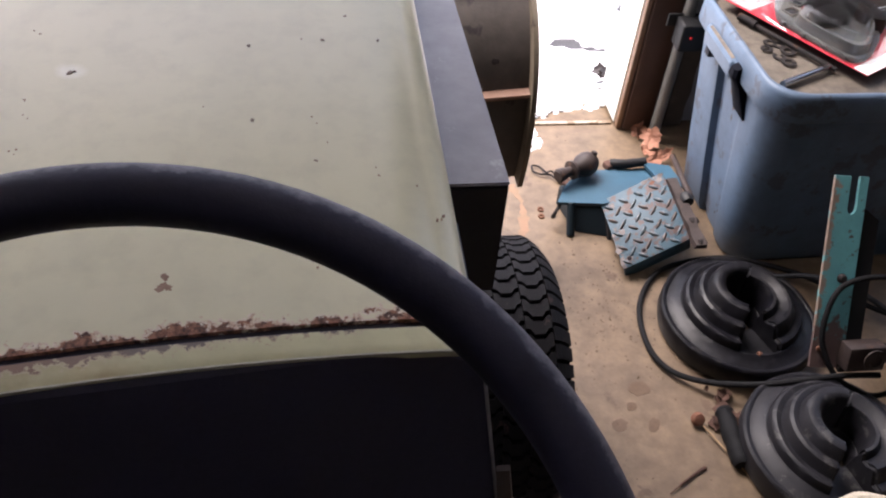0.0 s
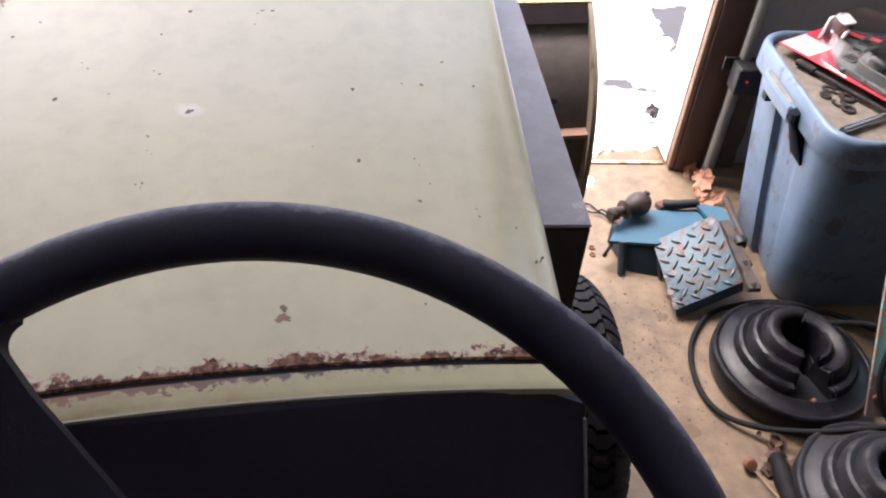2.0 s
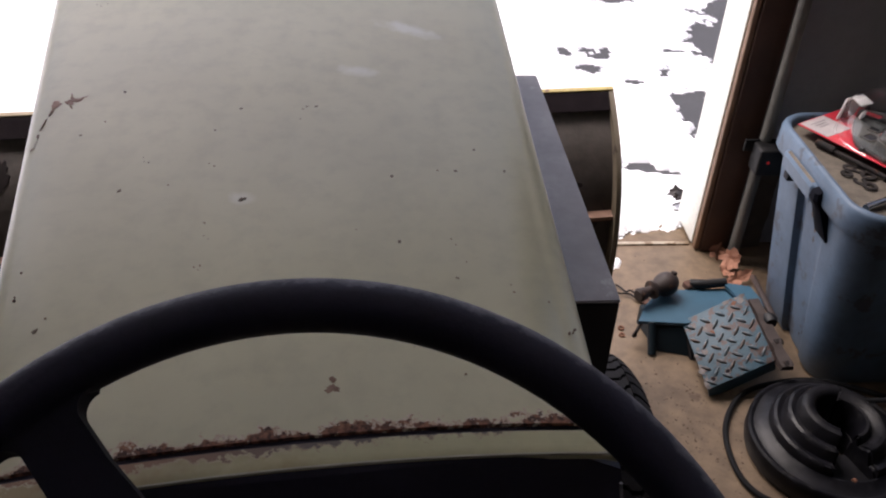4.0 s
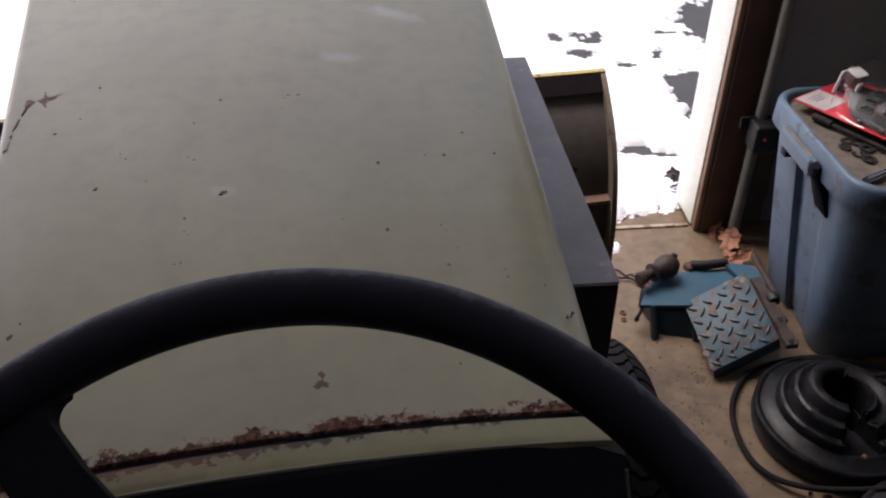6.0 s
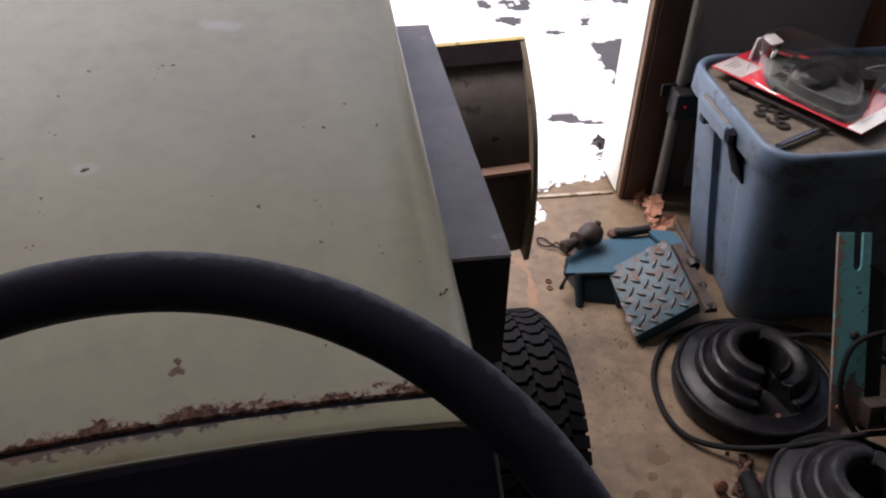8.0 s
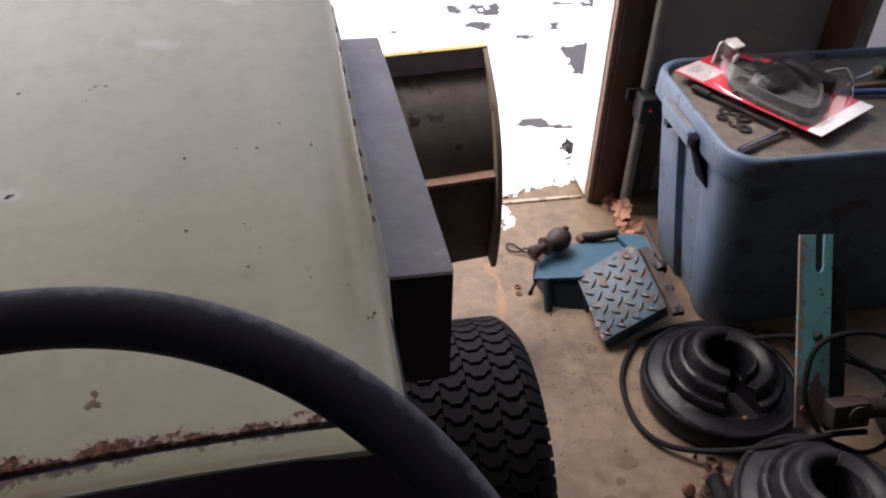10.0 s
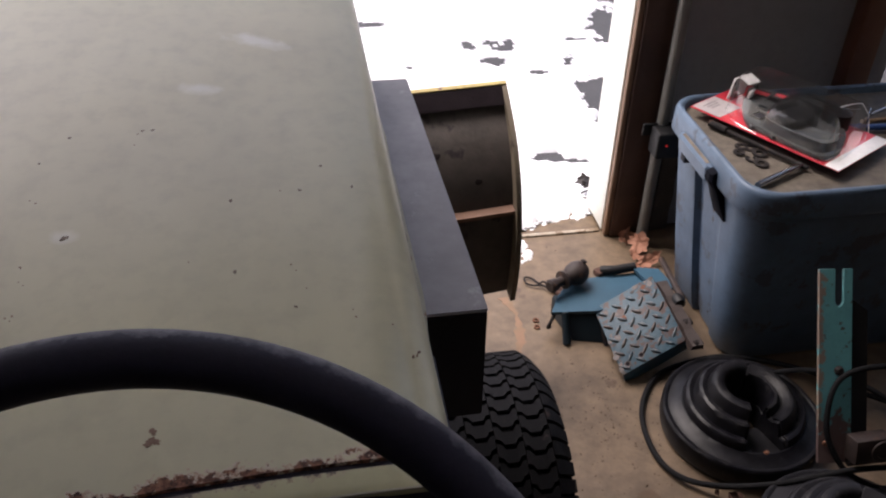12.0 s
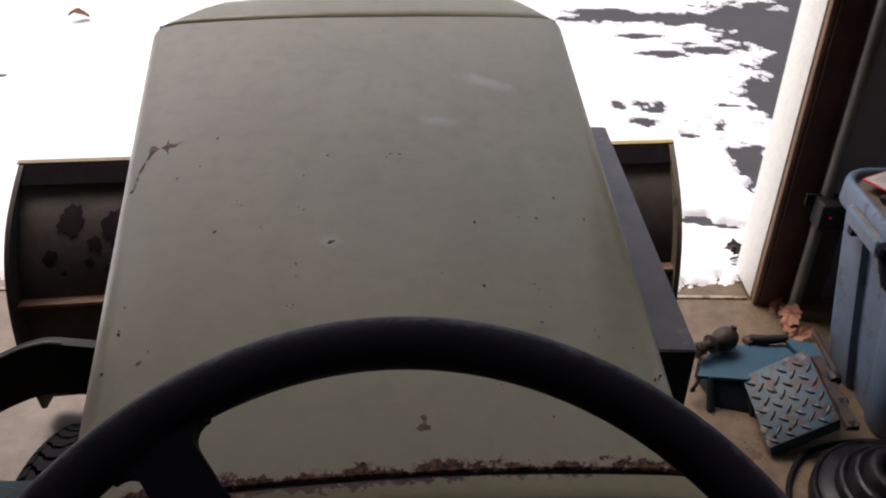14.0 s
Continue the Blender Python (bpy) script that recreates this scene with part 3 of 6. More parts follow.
prism(bm, [(x - 0.006 - 0.0025 * noise.noise(Vector((4, z * 60, 2))), z) for x, z in RW[1:-1]][::-1] + [(x + 0.0015 * noise.noise(Vector((8, z * 120, 5))), z) for x, z in RW[1:-1]], -0.007, -0.0052, axes((0, DOOR_Y - 0.012, 0), (1, 0, 0), (0, 0, 1)))
solid("trim_splintered_edge", bm, SPLINTER, "pale splintered edge of the rotten board", "board", "structure", smooth=False)
solid("trim_threshold", span((-1.9, DOOR_Y - 0.006, -0.03), (JAMB_X - 0.004, DOOR_Y + 0.006, 0.005), 0.002), PALECONC, "pale worn threshold edge under the door", "threshold", "structure")

# door track with sensor
trk = thing("door_track", "grey galvanised steel door track standing on the floor", "door track", (0.94, 1.53, 0))
bm = bmesh.new()
sweep(bm, [(0, 0, 0.004), (0, 0, 0.3), (0, 0, 1.0), (0, 0, 2.34)], 0.0135, 20)
part("rail", bm, TRACKSTEEL, trk)
for z in (0.9, 1.6):
    part("bracket", bbox((0.03, 0.03, z), (0.07, 0.05, 0.05), None, 0.004), TRACKSTEEL, trk)
sen = thing("door_sensor", "black safety sensor box with a red light, on the door track", "sensor", (0.945, 1.5, 0.315))
part("housing", bbox((0, 0, 0), (0.068, 0.05, 0.066), None, 0.006, 3), BLACK, sen)
part("bracket", bbox((-0.01, 0.028, 0.02), (0.085, 0.006, 0.03), None, 0.002), BLACK, sen)
part("indicator", lathe(bmesh.new(), [(0.0, 0.004), (0.0025, 0.003), (0.0035, 0.0)], pose(-0.012, -0.0255, 0.004, 90), 12), REDLED, sen, "small red light")

# ---- outside ----
bm = bmesh.new()
box(bm, (0, 45, -0.07), (240, 2 * 43.2, 0.1))
solid("ground", bm, ASPHALT, "dark wet asphalt driveway under patchy snow", "driveway", "structure", smooth=False)
bm = bmesh.new()
box(bm, (0.0, 1.68, -0.05), (6.0, 0.15, 0.086), None, 0.004)
solid("pavement", bm, CONCRETE, "wet tan concrete apron in front of the door", "apron", "structure")

BARE = ((0.744, 2.88, 0.026, 0.045), (0.835, 2.90, 0.035, 0.030), (0.875, 2.84, 0.050, 0.030), (0.905, 2.885, 0.022, 0.035), (0.802, 2.727, 0.050, 0.045), (0.952, 2.615, 0.034, 0.025), (0.822, 2.018, 0.052, 0.028), (0.870, 1.990, 0.035, 0.018), (0.925, 1.975, 0.050, 0.014),
        (1.176, 2.894, 0.050, 0.018), (1.10, 3.98, 0.43, 0.10), (0.86, 4.06, 0.20, 0.06), (0.979, 3.70, 0.115, 0.035), (1.04, 3.455, 0.10, 0.045), (1.266, 3.511, 0.11, 0.055), (1.18, 3.60, 0.05, 0.02), (1.62, 3.85, 0.24, 0.44), (1.37, 2.954, 0.125, 0.21), (1.30, 3.08, 0.06, 0.04),
        (1.115, 2.36, 0.075, 0.20), (1.18, 2.52, 0.05, 0.03), (0.5, 2.71, 0.02, 0.015), (1.55, 3.2, 0.15, 0.25), (1.40, 2.45, 0.16, 0.25), (1.78, 3.0, 0.3, 0.6), (-1.74, 3.11, 0.03, 0.02), (1.25, 4.6, 0.7, 0.16), (2.2, 4.6, 0.6, 0.5), (0.6, 5.2, 0.6, 0.12), (0.36, 3.14, 0.09, 0.03))
rg = random.Random(3)
BARE += tuple((rg.gauss(1.10, 0.09), rg.gauss(2.69, 0.05), rg.uniform(0.008, 0.022), rg.uniform(0.005, 0.012)) for k in range(22))


def snow_cover(x, y):
    """Depth of the snow at a place, below 0 where the asphalt is bare."""
    z = noise.noise(Vector((x * 34, y * 34, 8.8)))
    v = noise.fractal(Vector((x * 3.1, y * 3.1, 0.3)), 0.8, 2.1, 4)
    w = noise.fractal(Vector((x * 11.0, y * 11.0, 4.3)), 0.7, 2.2, 4)
    d = 0.035 + 0.012 * v + 0.006 * w
    for cx, cy, rx, ry in BARE:
        q = ((x - cx) / rx) ** 2 + ((y - cy) / ry) ** 2
        if q < 9:
            s = 1.12 - math.sqrt(q) + 0.50 * w + 0.16 * v + 0.26 * z
            d = min(d, 0.022 - 0.14 * max(-1, min(1, s + 0.1)))
    if x > 1.7:
        d -= 0.14 * min(1, (x - 1.7) / 0.3) * (0.7 + 0.6 * v)
    e = y - (1.652 + 0.40 * max(0.0, min(0.18, x - 0.70)) + 0.02 * v + 0.045 * w)
    if e < 0.06:
        d = min(d, e * 0.8)
    return d


def lie(y):
    """How far the apron's top lies above the driveway."""
    return 0.0165 * max(0.0, min(1.0, (1.775 - y) / 0.02))


bm = bmesh.new()
GX, GY, STEP = -3.2, 1.635, 0.0095
NX, NY = 690, 420
zs = [[snow_cover(GX + i * STEP, GY + j * STEP * (1 + 0.002 * j)) for i in range(NX)] for j in range(NY)]
vs = {}
for j in range(NY - 1):
    for i in range(NX - 1):
        q = ((i, j), (i + 1, j), (i + 1, j + 1), (i, j + 1))
        if max(zs[b][a] for a, b in q) < -0.004:
            continue
        f = []
        for a, b in q:
            if (a, b) not in vs:
                k = max(0.0, min(1.0, (zs[b][a] + 0.004) / 0.022))
                y = GY + b * STEP * (1 + 0.002 * b)
                puff = 0.45 + 0.55 * max(0.0, min(1.0, (2.75 - y) / 0.6))
                vs[a, b] = bm.verts.new((GX + a * STEP, y, lie(y) - 0.024 + puff * (0.016 * k * (2 - k) + 0.35 * max(0.0, zs[b][a] - 0.02) + 0.007 * k * max(0.0, noise.noise(Vector((a * 0.21, b * 0.21, 6.6)))) ** 0.7)))
            f.append(vs[a, b])
        bm.faces.new(f)
solid("snow", bm, SNOW, "patchy trodden white snow on the driveway", "snow", "stuff", angle=80)
SLUSH = mat("grey_slush", (0.12, 0.12, 0.13), (0.55, 0.56, 0.59), 0.5, 0, 70, 160, 0.5, spots=(0.78, 0.79, 0.82), spot_scale=85, spot_at=0.52)
bm = bmesh.new()
vs = {}
for j in range(270):
    for i in range(368, NX - 1):
        q = ((i, j), (i + 1, j), (i + 1, j + 1), (i, j + 1))
        d = [zs[v][u] + 0.020 * noise.noise(Vector((u * 0.075, v * 0.075, 2.2))) - 0.004 for u, v in q]
        if max(d) < -0.006 or min(zs[v][u] for u, v in q) > 0.012:
            continue
        f = []
        for u, v in q:
            if (u, v) not in vs:
                vs[u, v] = bm.verts.new((GX + u * STEP, GY + v * STEP * (1 + 0.002 * v), lie(GY + v * STEP * (1 + 0.002 * v)) - 0.0185 + 0.0012 * noise.noise(Vector((u * 0.9, v * 0.9, 0)))))
            f.append(vs[u, v])
        bm.faces.new(f)
solid("slush", bm, SLUSH, "thin grey speckled slush at the edges of the snow", "slush", "stuff", angle=80)
bm = bmesh.new()
box(bm, (0, 58, -0.01), (240, 96.0, 0.06))
solid("snow_field", bm, SNOW, "flat white snow field beyond the driveway", "snow", "stuff", smooth=False)
bm = bmesh.new()
box(bm, (-61.2, 5.8, -0.01), (116, 8.3, 0.06))
solid("snow_verge", bm, SNOW, "flat white snow beside the driveway", "snow", "stuff", smooth=False)


# ---- tractor ----
tractor = thing("garden_tractor", "old cream garden tractor with rust spots and a snow blade", "tractor")


def hood_z(x, y):
    return 0.9215 - 0.0192 * x + 0.0857 * y


def rear_y(x):
    """The line where hood and cowl meet."""
    return 0.1602 + 0.0988 * x - 0.20 * (x - 0.05) ** 2


def hood_pt(u, s, drop=0.0):
    """u -1..1 across the hood, s 0..1 from its back to the seam."""
    xl, xr = -0.122 - 0.115 * s, 0.205 - 0.011 * s
    x = xl + (xr - xl) * (u + 1) / 2
    y0, y1 = rear_y(x), 0.742 + 0.115 * x
    y = y0 + (y1 - y0) * s
    return Vector((x, y, hood_z(x, y) + 0.006 * (1 - u * u) - drop))


def hood_section(s, R=0.020, side=0.062):
    pts = [hood_pt(-1, s, side)]
    for k in range(7):
        a = math.pi / 2 * k / 6
        pts.append(hood_pt(-1, s) + Vector((R * (1 - math.cos(a)), 0, -R * (1 - math.sin(a)))))
    for k in range(1, 16):
        pts.append(hood_pt(-1 + 2 * k / 16, s))
    for k in range(7):
        a = math.pi / 2 * (1 - k / 6)
        pts.append(hood_pt(1, s) + Vector((-R * (1 - math.cos(a)), 0, -R * (1 - math.sin(a)))))
    pts.append(hood_pt(1, s, side))
    return pts


bm = bmesh.new()
prev = None
for k in range(33):
    sec = hood_section(k / 32)
    for p in sec[4:-4]:
        p.z += 0.0012 * noise.noise(Vector((p.x * 7, p.y * 7, 1.7)))
    sec = ring(bm, sec)
    if prev:
        bridge(bm, prev, sec, False)
    prev = sec
hood = part("hood", bm, CREAM, tractor, "cream painted steel hood with rust chips", angle=60)
md = hood.modifiers.new("thick", "SOLIDIFY")
md.thickness, md.offset = 0.003, -1
# front cap beyond the seam: chamfered corners, then down to the grille
bm = bmesh.new()
prev = None
for g, inset, drop in ((0.0055, 0.0, 0.02), (0.0055, 0.0, 0.002), (0.007, 0.001, 0.0004), (0.02, 0.009, 0.0004), (0.04, 0.021, 0.001), (0.06, 0.033, 0.002), (0.075, 0.042, 0.004), (0.084, 0.047, 0.009), (0.090, 0.050, 0.018), (0.093, 0.052, 0.034), (0.094, 0.053, 0.07), (0.094, 0.053, 0.42)):
    pts = []
    for p in hood_section(1.0):
        k = 1 - inset / 0.22
        pts.append(Vector((-0.022 + (p.x + 0.022) * k, p.y + g * (1 - 0.10 * abs(p.x + 0.022) / 0.22), p.z - drop + 0.0857 * g)))
    sec = ring(bm, pts)
    if prev:
        bridge(bm, prev, sec, False)
    prev = sec
cap = part("grille_cap", bm, CREAM, tractor, "cream front cap of the hood", angle=60)
md = cap.modifiers.new("thick", "SOLIDIFY")
md.thickness, md.offset = 0.003, -1
# dark strip laid in the open seam to draw its shade
part("seam_shade", sweep(bmesh.new(), [hood_pt(-0.96 + 1.92 * k / 24, 1.0) + Vector((0, 0.003, -0.0065)) for k in range(25)], 0.004, 8), DASH, tractor, "dark strip standing for the shade in the seam")
# cowl strip behind the hood, with a rolled lip
bm = bmesh.new()
prev = None
for dy, dz in ((0.0034, 0.012), (0.0034, 0.002), (0.0042, 0.0005), (0.0070, 0.0004), (0.013, 0.0004), (0.0173, 0.0006), (0.0181, 0.0010), (0.0185, 0.0018), (0.0184, 0.0045)):
    pts = []
    for i in range(33):
        u = -1 + i / 16
        p = hood_pt(u, 0)
        e = max(0.0, (abs(u) - 0.9) / 0.1)
        pts.append(Vector((p.x, p.y - dy, p.z - dz - 0.0857 * dy - 0.003 * e * e)))
    sec = ring(bm, pts)
    if prev:
        bridge(bm, prev, sec, False)
    prev = sec
part("cowl_edge", sweep(bmesh.new(), [hood_pt(-1 + i / 16, 0) + Vector((0, -0.0182, -0.0022)) for i in range(33)], 0.0009, 6), SCUFF, tractor, "rubbed pale cowl edge")
cowl = part("cowl", bm, CREAM2, tractor, "cream cowl strip with rust along its seam")
# outward lip along the lower right edge of the hood
bm = bmesh.new()
prev = None
for k in range(41):
    f = k / 40
    y = 0.235 + f * 0.53
    wob = 0.0015 * noise.noise(Vector((0, y * 18, 3.1)))
    out = 0.0115 if y > 0.36 else 0.0115 - 0.008 * (0.36 - y) / 0.125
    z = 0.872 + 0.045 * (y - 0.235)
    if y < 0.36:
        z -= 0.10 * (0.36 - y)
    x = 0.2055 - 0.011 * (y - 0.17) / 0.57
    sec = ring(bm, [(x - 0.001, y, z + 0.012), (x + out * 0.6 + wob, y, z + 0.003), (x + out + wob, y, z - 0.002), (x + out + wob, y, z - 0.005), (x - 0.001, y, z - 0.001)])
    if prev:
        bridge(bm, prev, sec)
    else:
        bm.faces.new(sec)
    prev = sec
bm.faces.new(prev[::-1])
part("hood_lip", bm, CREAMTRIM, tractor, "cream lower lip of the hood with dark slots and chips", smooth=False)
for k, (y, l) in enumerate(((0.745, 0.012), (0.70, 0.014), (0.66, 0.010), (0.62, 0.014), (0.575, 0.016), (0.53, 0.012), (0.485, 0.012), (0.45, 0.008), (0.425, 0.012), (0.40, 0.006))):
    bm = bbox((0.2055 - 0.011 * (y - 0.17) / 0.57 + 0.0075, y, 0.876 + 0.045 * (y - 0.235)), (0.0028, l * 0.8, 0.0014), pose(0, 0, 0, 0, 40, 0), 0.0005)
    part("slot", bm, CHIP if k % 3 else RUSTLIGHT, tractor)
# dash
bm = bmesh.new()
a = ring(bm, [hood_pt(-1 + i / 8, 0) + Vector((0, -0.0178, -0.0028 - {0: 0.008, 15: 0.003, 16: 0.012}.get(i, 0.0))) for i in range(17)] + [Vector((0.249, 0.062, 0.58)), Vector((-0.13, 0.03, 0.58))])
b = ring(bm, [v.co + Vector((0, 0.10, 0)) for v in a])
bridge(bm, a, b)
bm.faces.new(a)
bm.faces.new(b[::-1])
dash = part("dash_panel", bm, DASH, tractor, "black dash panel", smooth=False)
part("dash_trim", sweep(bmesh.new(), [(0.2050, 0.1535, 0.9120), (0.2125, 0.1395, 0.8580), (0.2165, 0.1315, 0.8300), (0.2290, 0.1030, 0.7300)], 0.0009, 8), WORN, dash)
bm = bmesh.new()
a = ring(bm, [(0.2140, 0.1375, 0.8550), (0.2215, 0.1380, 0.8540), (0.2255, 0.1305, 0.8250), (0.2330, 0.1060, 0.7400), (0.2240, 0.1050, 0.7400), (0.2165, 0.1295, 0.8270)])
b = ring(bm, [v.co + Vector((0.0005, 0.003, 0.0008)) for v in a])
bridge(bm, a, b)
bm.faces.new(a)
bm.faces.new(b[::-1])
part("edge_tab", bm, TREADRUST, dash, "brown steel tab at the edge of the dash", smooth=False)
bm = lathe(bmesh.new(), [(0.0, 0.034), (0.002, 0.034), (0.0050, 0.030), (0.0050, 0.010), (0.0068, 0.008), (0.0072, 0.0), (0.0, -0.004)], axes((0.1091, 0.1280, 0.8409), (1, 0.0877, 0), (0, 0.283, 0.957)), 20)
part("knob", bm, TREADRUST, dash, "bare steel knob")
dm = axes((0.1715, 0.1236, 0.8085), (0.0283, 0.0027, 0.0012), (0, 0.283, 0.957))
bm = bbox((0, 0, 0.001), (0.029, 0.022, 0.0018), None, 0.0008)
bmesh.ops.transform(bm, matrix=dm, verts=bm.verts)
plate = part("data_plate", bm, WORN, dash, "small worn metal plate")
for y in (0.005, -0.001, -0.007):
    bm = bbox((0, y, 0.0021), (0.024, 0.0022, 0.0006))
    bmesh.ops.transform(bm, matrix=dm, verts=bm.verts)
    part("plate_line", bm, DASH, plate, smooth=False)
# body under the hood
part("chassis", span((-0.10, 0.2, 0.30), (0.15, 0.86, 0.46), 0.01), DARKSTEEL, tractor)
part("engine", span((-0.11, 0.24, 0.46), (0.15, 0.72, 0.84), 0.02), BLACK, tractor)
part("pedestal", span((-0.09, 0.10, 0.22), (0.18, 0.24, 0.62), 0.015), DASH, tractor)
def side_slab(z0, z1, grow):
    """A slab beside the hood that rises and narrows to the front; z0, z1 below and above the line of its top."""
    bm = bmesh.new()
    rows = []
    for y, xr, top in ((0.371 - grow, 0.2635 + grow, 0.8475), (0.735 + grow, 0.2475 + grow, 0.8680)):
        rows.append(ring(bm, [(0.160, y, top + z0), (xr, y, top + z0), (xr, y, top + z1), (0.160, y, top + z1)]))
    bridge(bm, rows[0], rows[1])
    bm.faces.new(rows[0][::-1])
    bm.faces.new(rows[1])
    bmesh.ops.bevel(bm, geom=bm.edges[:], offset=0.0012, segments=2, affect="EDGES")
    return bm


sb = part("side_box", side_slab(-0.112, -0.0005, 0.0), BOX, tractor, "black steel box beside the hood")
# thin plate added so the top reads dusty and lit, the sides dark
part("box_top_sheen", side_slab(0.0, 0.003, 0.0006), BOXTOP, sb, "dusty box top, lightened to stand for sky sheen")
bm = bmesh.new()
box(bm, (0.2065, 0.265, 0.858), (0.003, 0.17, 0.012))
part("stripe", bm, REDSTRIPE, tractor, "thin red stripe")
part("axle", sweep(bmesh.new(), [(-0.33, 0.68, 0.225), (0.30, 0.68, 0.225)], 0.022, 14), DARKSTEEL, tractor)


def tyre_wheel(x0, x1, yc, R):
    w = x1 - x0
    hub = new("front_wheel")
    hub.parent = tractor
    hub.location = ((x0 + x1) / 2, yc, R)
    turn = pose(0, 0, 0, 0, 90, 0)
    h = w / 2
    prof = [(0.105, -h * 0.72), (0.125, -h * 0.86), (R - 0.06, -h), (R - 0.035, -h * 0.97), (R - 0.016, -h * 0.80), (R - 0.010, -h * 0.5), (R - 0.008, 0), (R - 0.010, h * 0.5), (R - 0.016, h * 0.80), (R - 0.035, h * 0.97), (R - 0.06, h), (0.125, h * 0.86), (0.105, h * 0.72)]
    bm = lathe(bmesh.new(), prof, turn, 72)
    # tyre body coloured darker than its tread, as groove shade
    tyre = part("tyre", bm, GROOVESHADE, hub, "black rubber turf tyre")
    bm = bmesh.new()

    def on(a, t, r):
        p = Vector(((R - 0.010 + r) if abs(t) < 0.72 else (R - 0.010 + r - 0.026 * ((abs(t) - 0.72) / 0.28) ** 1.6), 0, 0))
        return Vector((t * h, p.x * math.sin(a), p.x * math.cos(a)))

    n = 54
    da = 2 * math.pi / n
    # wavy lugs in staggered columns, short square lugs on both shoulders
    for k in range(n):
        for cell, (ta, tb) in enumerate(((-1.0, -0.728), (-0.714, -0.368), (-0.354, -0.007), (0.007, 0.354), (0.368, 0.714), (0.728, 1.0))):
            a0 = da * (k + (0.5 if cell % 2 else 0.0) + 0.03 * noise.noise(Vector((k * 1.7, cell, x0 * 9))))
            inner = 0 < cell < 5
            w = tb - ta
            if inner:
                zig = [(ta, 0.21), (ta + 0.15 * w, 0.17), (ta + 0.30 * w, -0.13), (ta + 0.70 * w, -0.13), (ta + 0.85 * w, 0.17), (tb, 0.21)]
            else:
                zig = [(ta + w * i / 5, 0.05 * math.cos(math.pi * i / 5)) for i in range(6)]
            g = 0.36 if inner else 0.38
            lo, hi, lo2, hi2 = [], [], [], []
            for t, q in zig:
                lo.append(on(a0 + da * (q - g - 0.04), t, -0.006))
                lo2.append(on(a0 + da * (q + g + 0.04), t, -0.006))
                hi.append(on(a0 + da * (q - g), t, 0.0065))
                hi2.append(on(a0 + da * (q + g), t, 0.0065))
            bot = ring(bm, lo + lo2[::-1])
            top = ring(bm, hi + hi2[::-1])
            bridge(bm, bot, top)
            m = len(zig)
            for i in range(m - 1):
                bm.faces.new((top[i], top[i + 1], top[2 * m - 2 - i], top[2 * m - 1 - i]))
    part("tread", bm, RUBBER, hub, smooth=False)
    bm = lathe(bmesh.new(), [(0.0, -0.02), (0.05, -0.025), (0.06, -0.03), (0.10, -0.03), (0.108, -h * 0.7), (0.112, -h * 0.78), (0.114, -h * 0.7), (0.114, h * 0.7), (0.112, h * 0.78), (0.108, h * 0.7), (0.10, 0.03), (0.06, 0.03), (0.05, 0.025), (0.0, 0.02)], turn, 40)
    part("rim", bm, CREAMTRIM, hub, "cream painted steel rim")
    return hub


tyre_wheel(0.240, 0.444, 0.672, 0.215)
tyre_wheel(-0.495, -0.296, 0.622, 0.215)

# steering wheel
WC = Vector((0.0520, 0.0098, 0.9260))
EL = 1.075
wheel_m = axes(WC, (1, 0.0066, 0), (0, math.sin(EL), math.cos(EL)))
steer = new("steering_wheel")
steer.parent = tractor
tagged(steer, "worn black plastic steering wheel")
WR, WT = 0.1884, 0.01246
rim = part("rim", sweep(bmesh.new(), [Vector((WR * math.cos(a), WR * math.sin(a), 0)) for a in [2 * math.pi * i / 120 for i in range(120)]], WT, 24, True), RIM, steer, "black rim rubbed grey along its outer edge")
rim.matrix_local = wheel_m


def spoke(deg):
    a = radians(deg)
    d, n = Vector((math.cos(a), math.sin(a))), Vector((-math.sin(a), math.cos(a)))
    w, rho, inner = 0.0132, 0.009, 0.1764
    side = [(0.02, 0.022), (0.07, 0.0198), (0.095, 0.0175), (0.125, 0.0150), (0.145, w)]
    off, rc = w + rho, inner - rho
    along = math.sqrt(rc * rc - off * off)
    turn = math.atan2(off, along)
    for k in range(9):
        f = -math.pi / 2 + (math.pi / 2 + turn) * k / 8
        side.append((along + rho * math.cos(f), off + rho * math.sin(f)))
    side.append((0.1866 * math.cos(turn + 0.03), 0.1866 * math.sin(turn + 0.03)))
    poly = [d * x + n * y for x, y in side] + [d * x - n * y for x, y in reversed(side)]
    part("spoke", prism(bmesh.new(), [(p.x, p.y) for p in poly], -0.008, 0.004, wheel_m), SPOKE, steer)


for deg in (128.2, 9.0, -113.6):
    spoke(deg)
part("hub", lathe(bmesh.new(), [(0, 0.012), (0.03, 0.012), (0.038, 0.006), (0.04, -0.02), (0.025, -0.05), (0.0, -0.05)], wheel_m, 36), SPOKE, steer)
part("steering_column", sweep(bmesh.new(), [wheel_m @ Vector((0, 0, -0.04)), wheel_m @ Vector((0, 0, -0.30))], 0.018, 16), BLACK, tractor)

# snow blade
blade = new("snow_blade")
blade.parent = tractor
tagged(blade, "weathered steel snow blade with a yellow painted front")
BP = ((1.345, 0.555), (1.29, 0.52), (1.235, 0.475), (1.195, 0.42), (1.17, 0.36), (1.155, 0.29), (1.15, 0.22), (1.155, 0.15), (1.165, 0.09))


def blade_pt(x, y, z):
    f = (x + 0.77) / 1.28
    lo = 0.032 + 0.135 * f
    hi = 0.508 + 0.051 * f
    return Vector((x, y - 0.025 + 0.025 * f, lo + (hi - lo) * (z - 0.09) / 0.465))


